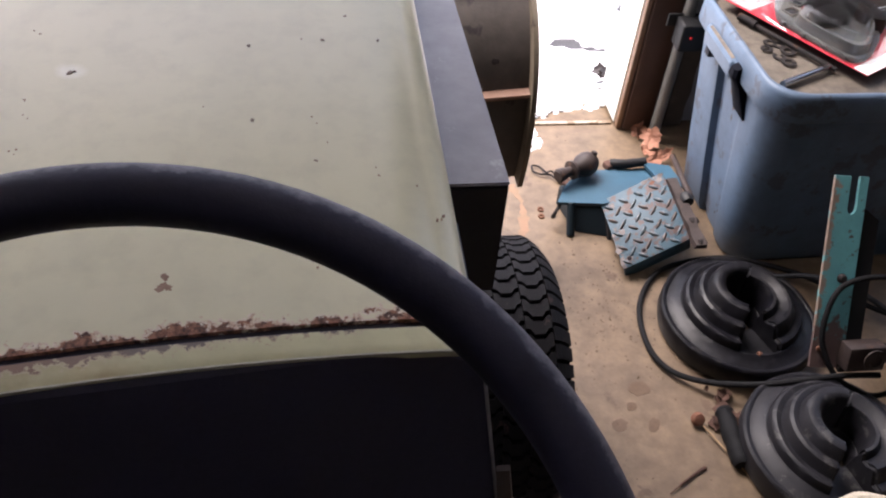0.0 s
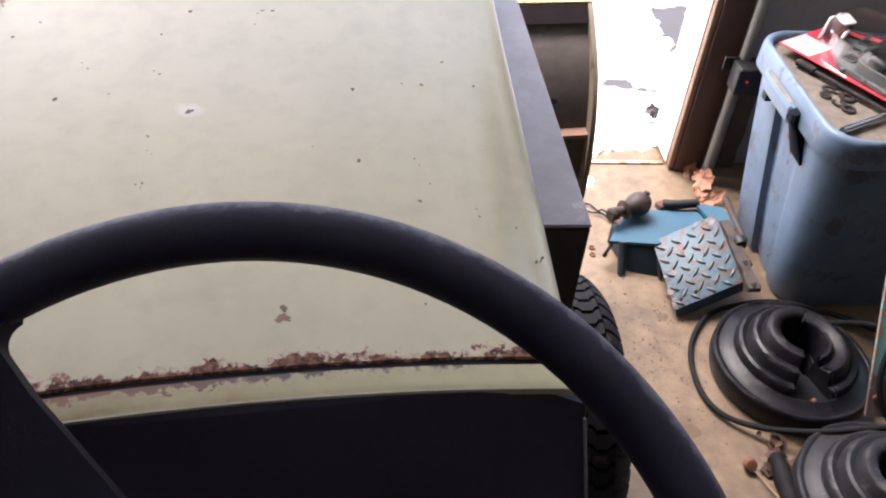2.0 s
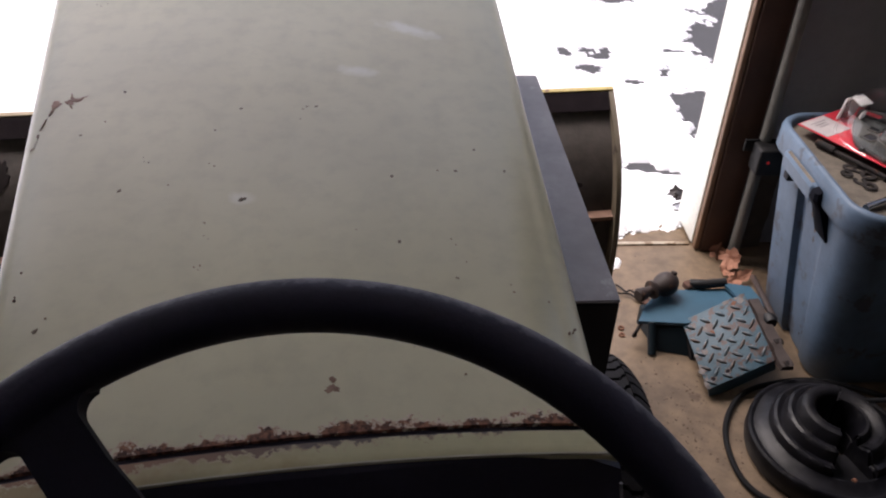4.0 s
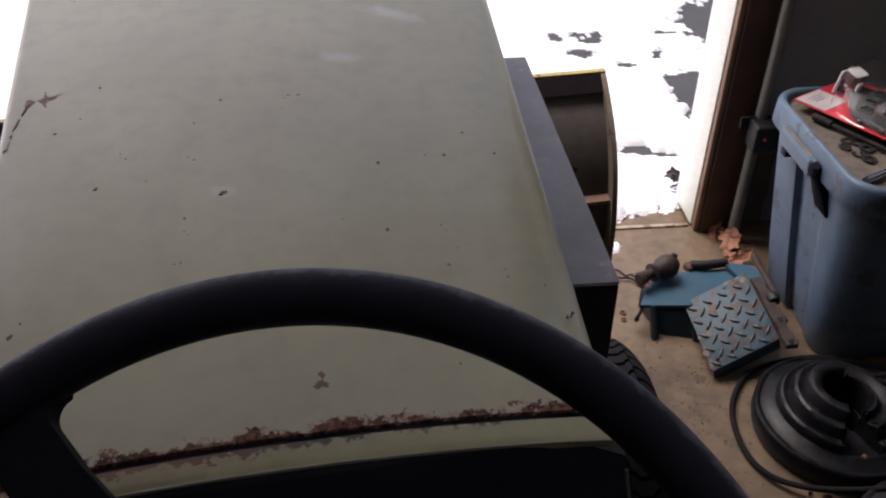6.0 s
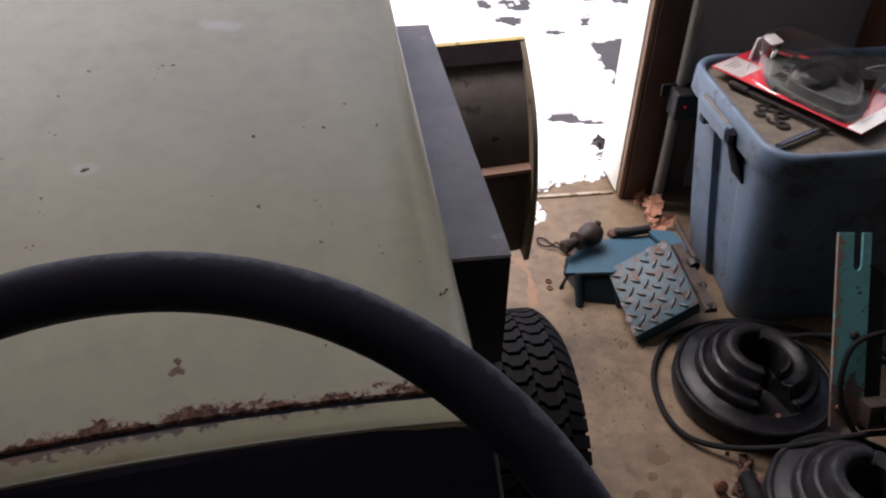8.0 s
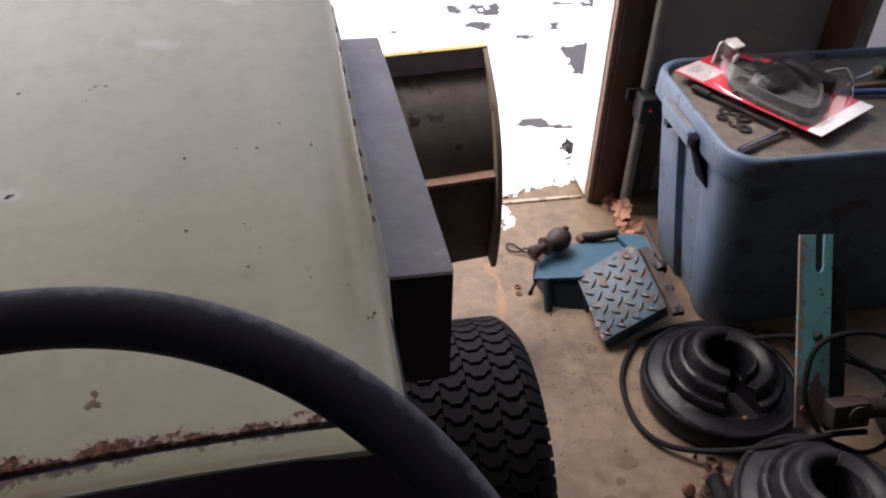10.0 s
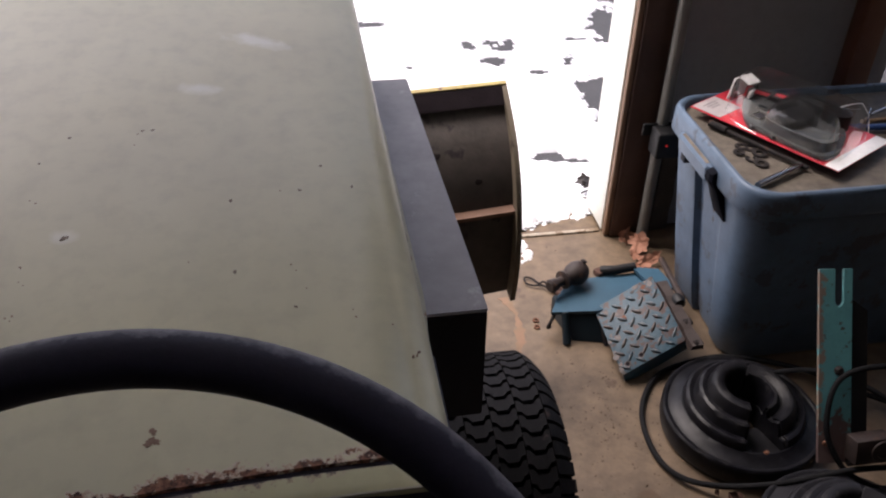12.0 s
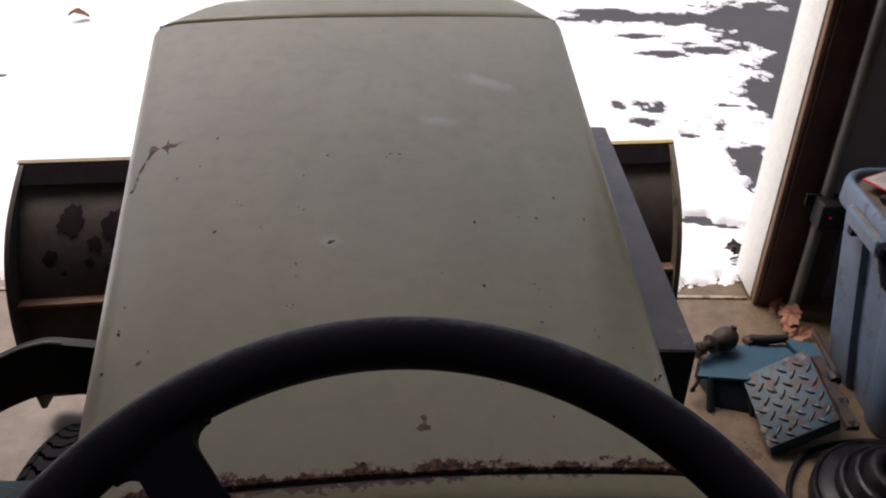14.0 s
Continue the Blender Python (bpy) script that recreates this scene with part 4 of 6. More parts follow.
def blade_sheet(x0, x1, off, thick):
    bm = bmesh.new()
    prof = smooth_path([(0, y, z) for y, z in BP], 3)
    a = [Vector((p.y + off * (1.0 if off < 0.03 else max(0.0, min(1.0, (0.556 - p.z) / 0.05))), p.z)) for p in prof]
    outline = a + [Vector((p.x + thick * (1.0 if thick < 0.03 else max(0.2, min(1.0, (0.556 - p.y) / 0.05))), p.y)) for p in reversed(a)]
    ra = ring(bm, [blade_pt(x0, p.x, p.y) for p in outline])
    rb = ring(bm, [blade_pt(x1, p.x, p.y) for p in outline])
    bridge(bm, ra, rb)
    bm.faces.new(ra)
    bm.faces.new(rb[::-1])
    return bm


def peel_patch(x, f, rx, rf, rg):
    """A ragged flake of bare steel lying on the back of the blade."""
    prof = smooth_path([(0, y, z) for y, z in BP], 6)
    bm = bmesh.new()

    def at(u, v, lift):
        t = max(0.0, min(0.999, v)) * (len(prof) - 1)
        p = prof[int(t)].lerp(prof[int(t) + 1], t - int(t))
        return blade_pt(u, p.y + 0.0346 * max(0.0, min(1.0, (0.556 - p.z) / 0.05)) - lift, p.z + 0.3 * lift)

    n = 40
    rr = [1 + 0.42 * noise.fractal(Vector((1.2 * math.cos(2 * math.pi * i / n), 1.2 * math.sin(2 * math.pi * i / n), x * 20 + f)), 0.6, 2.1, 4) + rg.uniform(-0.03, 0.03) for i in range(n)]
    rows = [ring(bm, [at(x + rx * k * rr[i] * math.cos(2 * math.pi * i / n), f + rf * k * rr[i] * math.sin(2 * math.pi * i / n), lift) for i in range(n)]) for k, lift in ((1.02, -0.0004), (1.0, 0.0008), (0.55, 0.0009))]
    bridge(bm, rows[0], rows[1])
    bridge(bm, rows[1], rows[2])
    mid = bm.verts.new(at(x, f, 0.0009))
    for i in range(n):
        bm.faces.new((rows[2][i], rows[2][(i + 1) % n], mid))
    return bm


rg = random.Random(12)
for x, f, rx, rf in ((-0.645, 0.262, 0.024, 0.062), (-0.600, 0.345, 0.014, 0.028), (-0.560, 0.290, 0.028, 0.075), (-0.685, 0.390, 0.014, 0.030), (-0.610, 0.410, 0.010, 0.016), (-0.575, 0.440, 0.008, 0.018), (-0.660, 0.450, 0.006, 0.010), (-0.420, 0.380, 0.030, 0.060), (0.360, 0.300, 0.010, 0.018), (0.440, 0.420, 0.007, 0.012), (0.330, 0.440, 0.006, 0.010)):
    part("peel_patch", peel_patch(x, f, rx, rf, rg), PATCH, blade, "dark peeled patch")
part("moldboard", blade_sheet(-0.755, 0.51, 0.035, 0.006), BLADEBACK, blade, "brown weathered back of the blade")
part("blade_face", blade_sheet(-0.755, 0.51, 0.0425, 0.003), TAN, blade, "dirty tan painted blade face")
for x in (-0.760, 0.505):
    part("end_plate", blade_sheet(x, x + 0.01, 0.0, 0.034), PLATETAN if x > 0 else BLADEBACK, blade, "dirty end plate of the blade")
for x0, x1, m_, lab in ((-0.764, -0.05, TAN, "dirty tan top edge"), (-0.05, 0.515, YELLOW, "yellow painted top edge with rust")):
    bm = bmesh.new()
    a = ring(bm, [blade_pt(x, y, z) for x, y, z in ((x0, 1.345, 0.555), (x1, 1.345, 0.555), (x1, 1.357, 0.556), (x0, 1.357, 0.556))])
    b = ring(bm, [v.co + Vector((0, 0, 0.0025)) for v in a])
    bridge(bm, a, b)
    bm.faces.new(a[::-1])
    bm.faces.new(b)
    part("top_edge", bm, m_, blade, lab, smooth=False)
bm = bmesh.new()
a = ring(bm, [blade_pt(x, y, z) for x, y, z in ((-0.750, 1.178, 0.331), (0.505, 1.178, 0.331), (0.505, 1.215, 0.333), (-0.750, 1.215, 0.333))])
b = ring(bm, [v.co + Vector((0, 0, 0.008)) for v in a])
bridge(bm, a, b)
bm.faces.new(a[::-1])
bm.faces.new(b)
part("rib", bm, RIBRUST, blade, "rusty horizontal rib", smooth=False)
# band under the top edge, coloured dark as the shade of the curl
bm = bmesh.new()
a = ring(bm, [blade_pt(x, y, z) for x, y, z in ((-0.750, 1.310, 0.527), (0.505, 1.310, 0.527), (0.505, 1.342, 0.553), (-0.750, 1.342, 0.553))])
b = ring(bm, [v.co + Vector((0, 0.02, -0.012)) for v in a])
bridge(bm, a, b)
bm.faces.new(a[::-1])
bm.faces.new(b)
part("top_shade_band", bm, SHADESTEEL, blade, smooth=False)
bm = bmesh.new()
box(bm, (0, 1.0, 0.19), (0.06, 0.36, 0.06), None, 0.005)
part("push_frame", bm, DARKSTEEL, blade)
# lift arm beside the hood
bm = bmesh.new()
prev = None
ARM = smooth_path([(-0.20, 0.80, 0.462), (-0.36, 0.80, 0.476), (-0.46, 0.80, 0.488), (-0.515, 0.80, 0.488), (-0.575, 0.796, 0.464), (-0.64, 0.788, 0.426), (-0.74, 0.775, 0.370)], 6)
for p in ARM:
    d = Vector((0.0, -0.012, -0.083))
    sec = ring(bm, [p, p + Vector((0, 0.014, 0.002)), p + d + Vector((0, 0.014, 0.002)), p + d])
    if prev:
        bridge(bm, prev, sec)
    else:
        bm.faces.new(sec)
    prev = sec
bm.faces.new(prev[::-1])
bmesh.ops.bevel(bm, geom=[e for e in bm.edges if len(e.link_faces) == 2 and e.calc_face_angle(0) > 0.8], offset=0.002, segments=2, affect="EDGES")
arm = part("lift_arm", bm, BLACK, tractor, "black bent steel arm")
part("rubbed_edge", sweep(bmesh.new(), [p + Vector((0, 0.003, 0.0006)) for p in ARM if p.x < -0.48], 0.0022, 8), WORN, arm, "edge rubbed down to grey steel")
part("foot_rest", bbox((-0.445, 0.515, 0.49), (0.09, 0.06, 0.02), None, 0.008, 3), TEAL, tractor, "dark teal foot rest edge")


# ---- blue bin ----
blue_bin = thing("storage_bin", "dusty blue plastic storage bin with a lid, standing on the floor", "storage bin", (1.19, 1.25, 0))


def rrect(w, d, r, n=6, east=0.075):
    """A rounded oblong, drawn out to the east."""
    pts = []
    for cx, cy, a0 in ((w + east - r, d - r, 0), (-w + r, d - r, 90), (-w + r, -d + r, 180), (w + east - r, -d + r, 270)):
        for k in range(n + 1):
            a = radians(a0 + 90 * k / n)
            pts.append((cx + r * math.cos(a), cy + r * math.sin(a)))
    return pts


def bin_section(w, d, r, z):
    """An outline of the body: its near-west wall has a corner post, a groove and a sunk panel."""
    pts = rrect(w, d, r, 8)
    sh = 0.04 * (min(z, 0.36) / 0.36 - 1)
    side = [(0.066 + sh, 0.0), (0.058 + sh, 0.002), (0.052 + sh, 0.016), (0.034 + sh, 0.016), (0.026 + sh, 0.009), (-0.040 + sh, 0.009), (-0.070, 0.007), (-0.080, 0.001), (-0.084, 0.0)]
    west = [(-w + inset, y, z) for y, inset in side]
    return [(x, y, z) for x, y in pts[:18]] + west + [(x, y, z) for x, y in pts[18:]]


bm = bmesh.new()
prev = None
for w, d, r, z in ((0.205, 0.140, 0.04, 0.004), (0.216, 0.152, 0.05, 0.0), (0.224, 0.160, 0.055, 0.015), (0.240, 0.172, 0.058, 0.13), (0.255, 0.183, 0.060, 0.25), (0.268, 0.193, 0.062, 0.36), (0.272, 0.196, 0.062, 0.405)):
    sec = ring(bm, bin_section(w, d, r, z))
    if prev:
        bridge(bm, prev, sec)
    else:
        bm.faces.new(sec)
    prev = sec
part("body", bm, BIN, blue_bin, "blue plastic bin body", angle=40)
bm = bmesh.new()
prev = None
for w, d, r, z in ((0.272, 0.196, 0.062, 0.400), (0.286, 0.206, 0.066, 0.400), (0.289, 0.209, 0.068, 0.405), (0.288, 0.208, 0.068, 0.446), (0.286, 0.206, 0.067, 0.453), (0.282, 0.202, 0.065, 0.457), (0.276, 0.196, 0.062, 0.457), (0.272, 0.192, 0.060, 0.453), (0.269, 0.189, 0.058, 0.440)):
    sec = ring(bm, [(x, y, z) for x, y in rrect(w, d, r, 8)])
    if prev:
        bridge(bm, prev, sec)
    prev = sec
part("rim", bm, BIN, blue_bin, "raised blue lid rim", angle=50)
# carrying ledge under the rim; its dark end is shade made as a block
bm = bmesh.new()
rows = []
for y, k in ((0.098, 0.2), (0.092, 1.0), (-0.040, 1.0), (-0.048, 0.4)):
    rows.append(ring(bm, [(-0.284, y, 0.428), (-0.289 - 0.008 * k, y, 0.426), (-0.290 - 0.010 * k, y, 0.420), (-0.288 - 0.008 * k, y, 0.392), (-0.270, y, 0.386)]))
for u, v in zip(rows, rows[1:]):
    bridge(bm, u, v)
bm.faces.new(rows[0])
bm.faces.new(rows[-1][::-1])
part("carry_ledge", bm, BIN, blue_bin, "blue carrying ledge under the rim", angle=30)
part("ledge_dust", bbox((-0.2905, 0.028, 0.4276), (0.009, 0.120, 0.0012), pose(0, 0, 0, 0, -18, 0)), BINLID, blue_bin, "brown dust on the ledge", smooth=False)
# solid dark block in place of the shade under the ledge
part("ledge_shade", bbox((-0.281, 0.080, 0.378), (0.016, 0.022, 0.024), None, 0.003), NAVY, blue_bin, "dark block standing for the shade under the ledge")
bm = bmesh.new()
bm.faces.new(ring(bm, [(x, y, 0.441) for x, y in rrect(0.270, 0.190, 0.058)]))
part("lid_panel", bm, BINLID, blue_bin, "brown dusty lid panel with stains", smooth=False)
bm = bmesh.new()
rows = []
for y, k in ((-0.0485, 0.92), (-0.051, 1.0), (-0.064, 1.0), (-0.070, 0.85)):
    rows.append(ring(bm, [(-0.266 + (x + 0.266) * (k if x < -0.266 else 1.0), y - (0.30 * (0.43 - z) if y < -0.055 else 0.0), z) for x, z in ((-0.304, 0.410), (-0.302, 0.424), (-0.288, 0.430), (-0.262, 0.426), (-0.250, 0.345), (-0.268, 0.330), (-0.292, 0.390))]))
for u, v in zip(rows, rows[1:]):
    bridge(bm, u, v)
bm.faces.new(rows[0])
bm.faces.new(rows[-1][::-1])
part("ledge_gusset", bm, GUSSETSHADE, blue_bin, "blue gusset closing the ledge, coloured as if in shade", angle=30)

rg = random.Random(17)
for k in range(26):
    z = rg.uniform(0.17, 0.365) if k < 18 else rg.uniform(0.05, 0.17)
    y = rg.gauss(-0.010, 0.016) if k < 18 else rg.uniform(-0.055, -0.005)
    y = max(-0.06, min(0.018, y)) + 0.04 * (z / 0.36 - 1)
    x = -0.215 - 0.1275 * (z - 0.015)
    m = axes((x - 0.0002, y, z), (0, -1, 0), (-0.1235, 0, 1))
    r = rg.uniform(0.0015, 0.0062) if k < 18 else rg.uniform(0.0015, 0.004)
    part("grime_smudge", prism(bmesh.new(), blob(rg, r, 13, 0.5), -0.001, 0.0006, m @ Matrix.Diagonal((rg.uniform(0.4, 0.9), rg.uniform(1.0, 1.8), 1, 1))), GRIME, blue_bin, "brown grime smudge", smooth=False)


# ---- weights ----
def uneven(bm, seed, amp=0.0012):
    """A cast surface: small dents and waves in a turned form."""
    for v in bm.verts:
        if v.co.z > 0.02:
            d = Vector((v.co.x, v.co.y, 0.6 * v.co.z)).normalized()
            v.co += d * amp * (noise.noise(v.co * 26 + Vector((seed, 0, 0))) + 0.6 * noise.noise(v.co * 70 + Vector((0, seed, 0))))
    return bm


def wheel_weight(x, y, turn, stuff):
    w = thing("wheel_weight", "round black plastic wheel weight with stepped rings, lying on the floor", "wheel weight", (x, y, 0), "wheel weights")
    w.rotation_euler.z = radians(turn)
    bm = lathe(bmesh.new(), [(0.036, 0.0), (0.140, 0.0), (0.149, 0.006), (0.1525, 0.02), (0.1525, 0.044), (0.1515, 0.050), (0.148, 0.0535), (0.1440, 0.0535), (0.141, 0.0515), (0.136, 0.0525), (0.124, 0.058), (0.117, 0.063), (0.114, 0.063), (0.108, 0.050), (0.050, 0.047), (0.040, 0.044), (0.036, 0.036), (0.036, 0.0)], None, 72)
    part("body", uneven(bm, x * 9), stuff, w)
    big = [(0.115, 0.045), (0.114, 0.073), (0.111, 0.080), (0.106, 0.083), (0.100, 0.081), (0.097, 0.080), (0.095, 0.084), (0.093, 0.094), (0.090, 0.101), (0.085, 0.104), (0.079, 0.103), (0.076, 0.102), (0.074, 0.107), (0.071, 0.117), (0.067, 0.123), (0.061, 0.125), (0.054, 0.125), (0.049, 0.123), (0.045, 0.118), (0.043, 0.110), (0.041, 0.090), (0.040, 0.045)]
    small = [(0.114, 0.045), (0.113, 0.070), (0.109, 0.077), (0.102, 0.079), (0.096, 0.078), (0.093, 0.084), (0.089, 0.096), (0.082, 0.102), (0.074, 0.101), (0.066, 0.094), (0.060, 0.093), (0.056, 0.100), (0.052, 0.107), (0.047, 0.106), (0.044, 0.098), (0.041, 0.045)]
    for prof, a0, a1 in ((big, 71, 247), (small, -75, 66)):
        bm = lathe(bmesh.new(), prof + prof[:1], None, 44, radians(a0), radians(a1))
        bmesh.ops.remove_doubles(bm, verts=bm.verts, dist=1e-5)
        bmesh.ops.holes_fill(bm, edges=[e for e in bm.edges if e.is_boundary], sides=0)
        es = [e for e in bm.edges if any(len(f.verts) > 6 for f in e.link_faces) and all(v.co.z > 0.068 for v in e.verts)]
        bmesh.ops.bevel(bm, geom=es, offset=0.006, segments=3, affect="EDGES")
        part("stepped_ring", uneven(bm, y * 9), stuff, w)
    # radial fin where the lower ring begins
    m = pose(0, 0, 0, 0, 0, 56)
    part("fin", bbox((0.082, 0, 0.068), (0.044, 0.012, 0.044), m, 0.005), stuff, w, "radial fin on the lower ring")
    part("clip", bbox((-0.008, -0.112, 0.061), (0.012, 0.009, 0.008), pose(0, 0, 0, 10, 20, 30), 0.003), RUST, w, "rusty clip")
    return w


wheel_weight(0.915, 0.910, 0, WEIGHT)
wheel_weight(0.967, 0.608, -8, WEIGHTDUSTY)

# ---- hitch parts on the floor ----
def diamond_plate():
    t = thing("tread_plate_step", "teal painted diamond tread plate step with worn rusty tread", "step plate")
    o, l, r = Vector((0.730, 1.061, 0.025)), Vector((0.717, 1.236, 0.059)), Vector((0.866, 1.086, 0.082))
    m = axes(o, r - o, l - o)
    W, D = (r - o).length, (l - o).length
    v = m.inverted() @ l
    m = m @ Matrix(((1, v.x / D, 0, 0), (0, v.y / D, 0, 0), (0, 0, 1, 0), (0, 0, 0, 1)))
    bm = bbox((W / 2, D / 2, -0.003), (W, D, 0.006), None, 0.0012)
    bmesh.ops.transform(bm, matrix=m, verts=bm.verts)
    pl = part("plate", bm, STEPPAINT, t)
    bm = bbox((W / 2, 0.003, -0.021), (W, 0.006, 0.036), None, 0.0015)
    bmesh.ops.transform(bm, matrix=m, verts=bm.verts)
    part("front_flange", bm, TEAL2, t)
    bm = bbox((W - 0.003, D / 2, -0.018), (0.006, D, 0.030), None, 0.0015)
    bmesh.ops.transform(bm, matrix=m, verts=bm.verts)
    part("side_flange", bm, DARKSTEEL, t)
    rg = random.Random(9)
    for k in range(16):
        f = (k + rg.random()) / 16
        bm = prism(bmesh.new(), blob(rg, rg.uniform(0.003, 0.0075), 11, 0.45), 0.0, 0.0005, m @ pose(rg.uniform(0.002, 0.012), D * f, 0.0002) if k < 9 else m @ pose(W * f, D - rg.uniform(0.002, 0.014), 0.0002))
        part("edge_rust", bm, TREADRUST if k % 3 else BALLSTEEL, t, smooth=False)
    bm = bmesh.new()
    a = ring(bm, [(0.722, 1.228, 0.055), (0.728, 1.205, 0.052), (0.734, 1.172, 0.002), (0.729, 1.176, 0.001)])
    q = ring(bm, [v.co + Vector((0.004, 0.006, 0)) for v in a])
    bridge(bm, a, q)
    bm.faces.new(a)
    bm.faces.new(q[::-1])
    part("end_flange", bm, DARKSTEEL, t, "rusty bent end flange", smooth=False)
    k = 0
    for i in range(12):
        for j in range(11):
            if (i + j) % 2:
                continue
            x, y = 0.012 + i * 0.0178, 0.011 + j * 0.0178
            if x > W - 0.01 or y > D - 0.01:
                continue
            bm = lathe(bmesh.new(), [(0.0, 0.0042), (0.45, 0.0038), (0.8, 0.0022), (1.0, 0.0)], None, 12)
            bmesh.ops.transform(bm, matrix=m @ pose(x, y, 0.0003, 0, 0, 45 if j % 2 else -45) @ Matrix.Diagonal((0.0130, 0.0038, 1, 1)), verts=bm.verts)
            part("tread_bar", bm, TREADRUST if RNG.random() < 0.16 else STEPBAR, pl)
    # bolt holes: no opening, the dark inside is painted as a disc
    for x, y in ((0.018, 0.017), (0.052, 0.020)):
        part("bolt_hole_shade", lathe(bmesh.new(), [(0.0, 0.0005), (0.0048, 0.0005), (0.0050, 0.0)], m @ pose(x, y, 0.0004), 14), SHADESTEEL, pl, "dark disc painted as the shade in a bolt hole")
        part("rust_ring", lathe(bmesh.new(), [(0.0050, 0.0006), (0.0068, 0.0009), (0.0076, 0.0)], m @ pose(x, y, 0.0002), 14), TREADRUST, pl, "rusty rim of a bolt hole")
    for k in range(5):
        bm = prism(bmesh.new(), blob(RNG, RNG.uniform(0.003, 0.008), 12, 0.45), 0.0, 0.0004, m @ pose(RNG.uniform(0.012, W - 0.012), RNG.uniform(0.012, D - 0.012), 0))
        part("rust_patch", bm, TREADRUST if k % 3 else RUST, pl, smooth=False)
    return t


diamond_plate()
hp = thing("hitch_plate", "teal painted steel hitch plate on a block, lying on the floor", "hitch plate")
bm = prism(bmesh.new(), [(0.620, 1.232), (0.648, 1.285), (0.69, 1.335), (0.885, 1.342), (0.885, 1.262), (0.80, 1.24), (0.722, 1.222)], 0.056, 0.064)
part("plate", bm, TEAL2, hp, smooth=False)
bm = bmesh.new()
a = ring(bm, [(0.642, 1.231, 0.0555), (0.722, 1.2225, 0.0555), (0.722, 1.300, 0.0555), (0.640, 1.300, 0.0555)])
b = ring(bm, [(0.662, 1.203, 0.0), (0.735, 1.182, 0.0), (0.735, 1.300, 0.0), (0.640, 1.300, 0.0)])
bridge(bm, a, b)
bm.faces.new(a)
bm.faces.new(b[::-1])
bmesh.ops.bevel(bm, geom=bm.edges[:], offset=0.003, segments=2, affect="EDGES")
# block and tube wear the teal with shade already in its colour
part("base_block", bm, TEALSHADE, hp)
part("tube", lathe(bmesh.new(), [(0.009, -0.066), (0.009, 0.004), (0.0065, 0.006), (0.005, 0.004), (0.005, -0.02), (0.0, -0.02)], axes((0.650, 1.230, 0.056), (1, 0, 0), (0.15, 1, -0.68)), 18), TEALSHADE, hp)
bm = sweep(bmesh.new(), smooth_path([(0.628, 1.235, 0.055), (0.617, 1.222, 0.045), (0.612, 1.222, 0.03), (0.620, 1.232, 0.022)], 5), 0.004, 8)
part("hook", bm, DARKSTEEL, hp)

ball = thing("hitch_ball", "rusty dark steel hitch ball lying on the hitch plate", "hitch ball")
bm_m = axes((0.699, 1.322, 0.094), (0, 0.0, 1), (-0.55, -0.30, -0.2))
spin = bm_m @ pose(0, 0, 0, -90, 0, 0)
bm = lathe(bmesh.new(), [(0, -0.030), (0.012, -0.029), (0.018, -0.024), (0.026, -0.012), (0.028, 0.0), (0.025, 0.014), (0.017, 0.026), (0.013, 0.030), (0.013, 0.036)], spin, 28)
part("ball", bm, BALLSTEEL, ball)
part("ear", bbox((0.716, 1.330, 0.119), (0.012, 0.012, 0.008), pose(0, 0, 0, 0, 20, 20), 0.003), BALLSTEEL, ball, "worn ear on the ball")
part("collar", lathe(bmesh.new(), [(0.012, 0.034), (0.021, 0.036), (0.022, 0.043), (0.012, 0.046)], spin, 24), BALLSTEEL, ball, "rusty collar")
part("stud", lathe(bmesh.new(), [(0.011, 0.044), (0.011, 0.062), (0.014, 0.064), (0.016, 0.080), (0.012, 0.084), (0.0, 0.084)], spin, 20), BALLSTEEL, ball)
pin = thing("hairpin_clip", "rusty bent wire hairpin clip lying on the floor", "pin")
bm = sweep(bmesh.new(), smooth_path([(0.672, 1.372, 0.010), (0.652, 1.405, 0.008), (0.64, 1.402, 0.007), (0.627, 1.425, 0.006), (0.611, 1.43, 0.006), (0.609, 1.41, 0.006), (0.625, 1.396, 0.007), (0.645, 1.392, 0.009), (0.66, 1.368, 0.010)], 6), 0.0022, 8)
part("wire", bm, DARKSTEEL, pin)
bm = bmesh.new()
for k in range(5):
    box(bm, (0.665 + 0.006 * k, 1.385 - 0.012 * k, 0.012), (0.014, 0.018, 0.02), pose(0, 0, 0, 20 * k, 30 * k, 25 * k), 0.004)
part("lug", bm, SCRAP, pin, "rusty lug")
lever = thing("steel_lever", "dark rusty steel lever lying behind the hitch plate", "lever")
bm = sweep(bmesh.new(), smooth_path([(0.768, 1.352, 0.069), (0.795, 1.346, 0.072), (0.825, 1.347, 0.074), (0.850, 1.348, 0.076)], 5), [0.012] * 6 + [0.011] * 5 + [0.0105] * 5, 12)
part("grip", bm, BLACK, lever)
part("knuckle", bbox((0.772, 1.352, 0.066), (0.035, 0.024, 0.016), pose(0, 0, 0, 0, 0, 20), 0.004), SCRAP, lever, "rusty knuckle")
rod = thing("bracket_rod", "dark steel rod with rusty clamps lying beside the step plate", "rod")
part("rod", sweep(bmesh.new(), [(0.939, 1.398, 0.050), (0.917, 1.292, 0.078), (0.895, 1.187, 0.105)], 0.0072, 12), BALLSTEEL, rod)
bm = bmesh.new()
prev = None
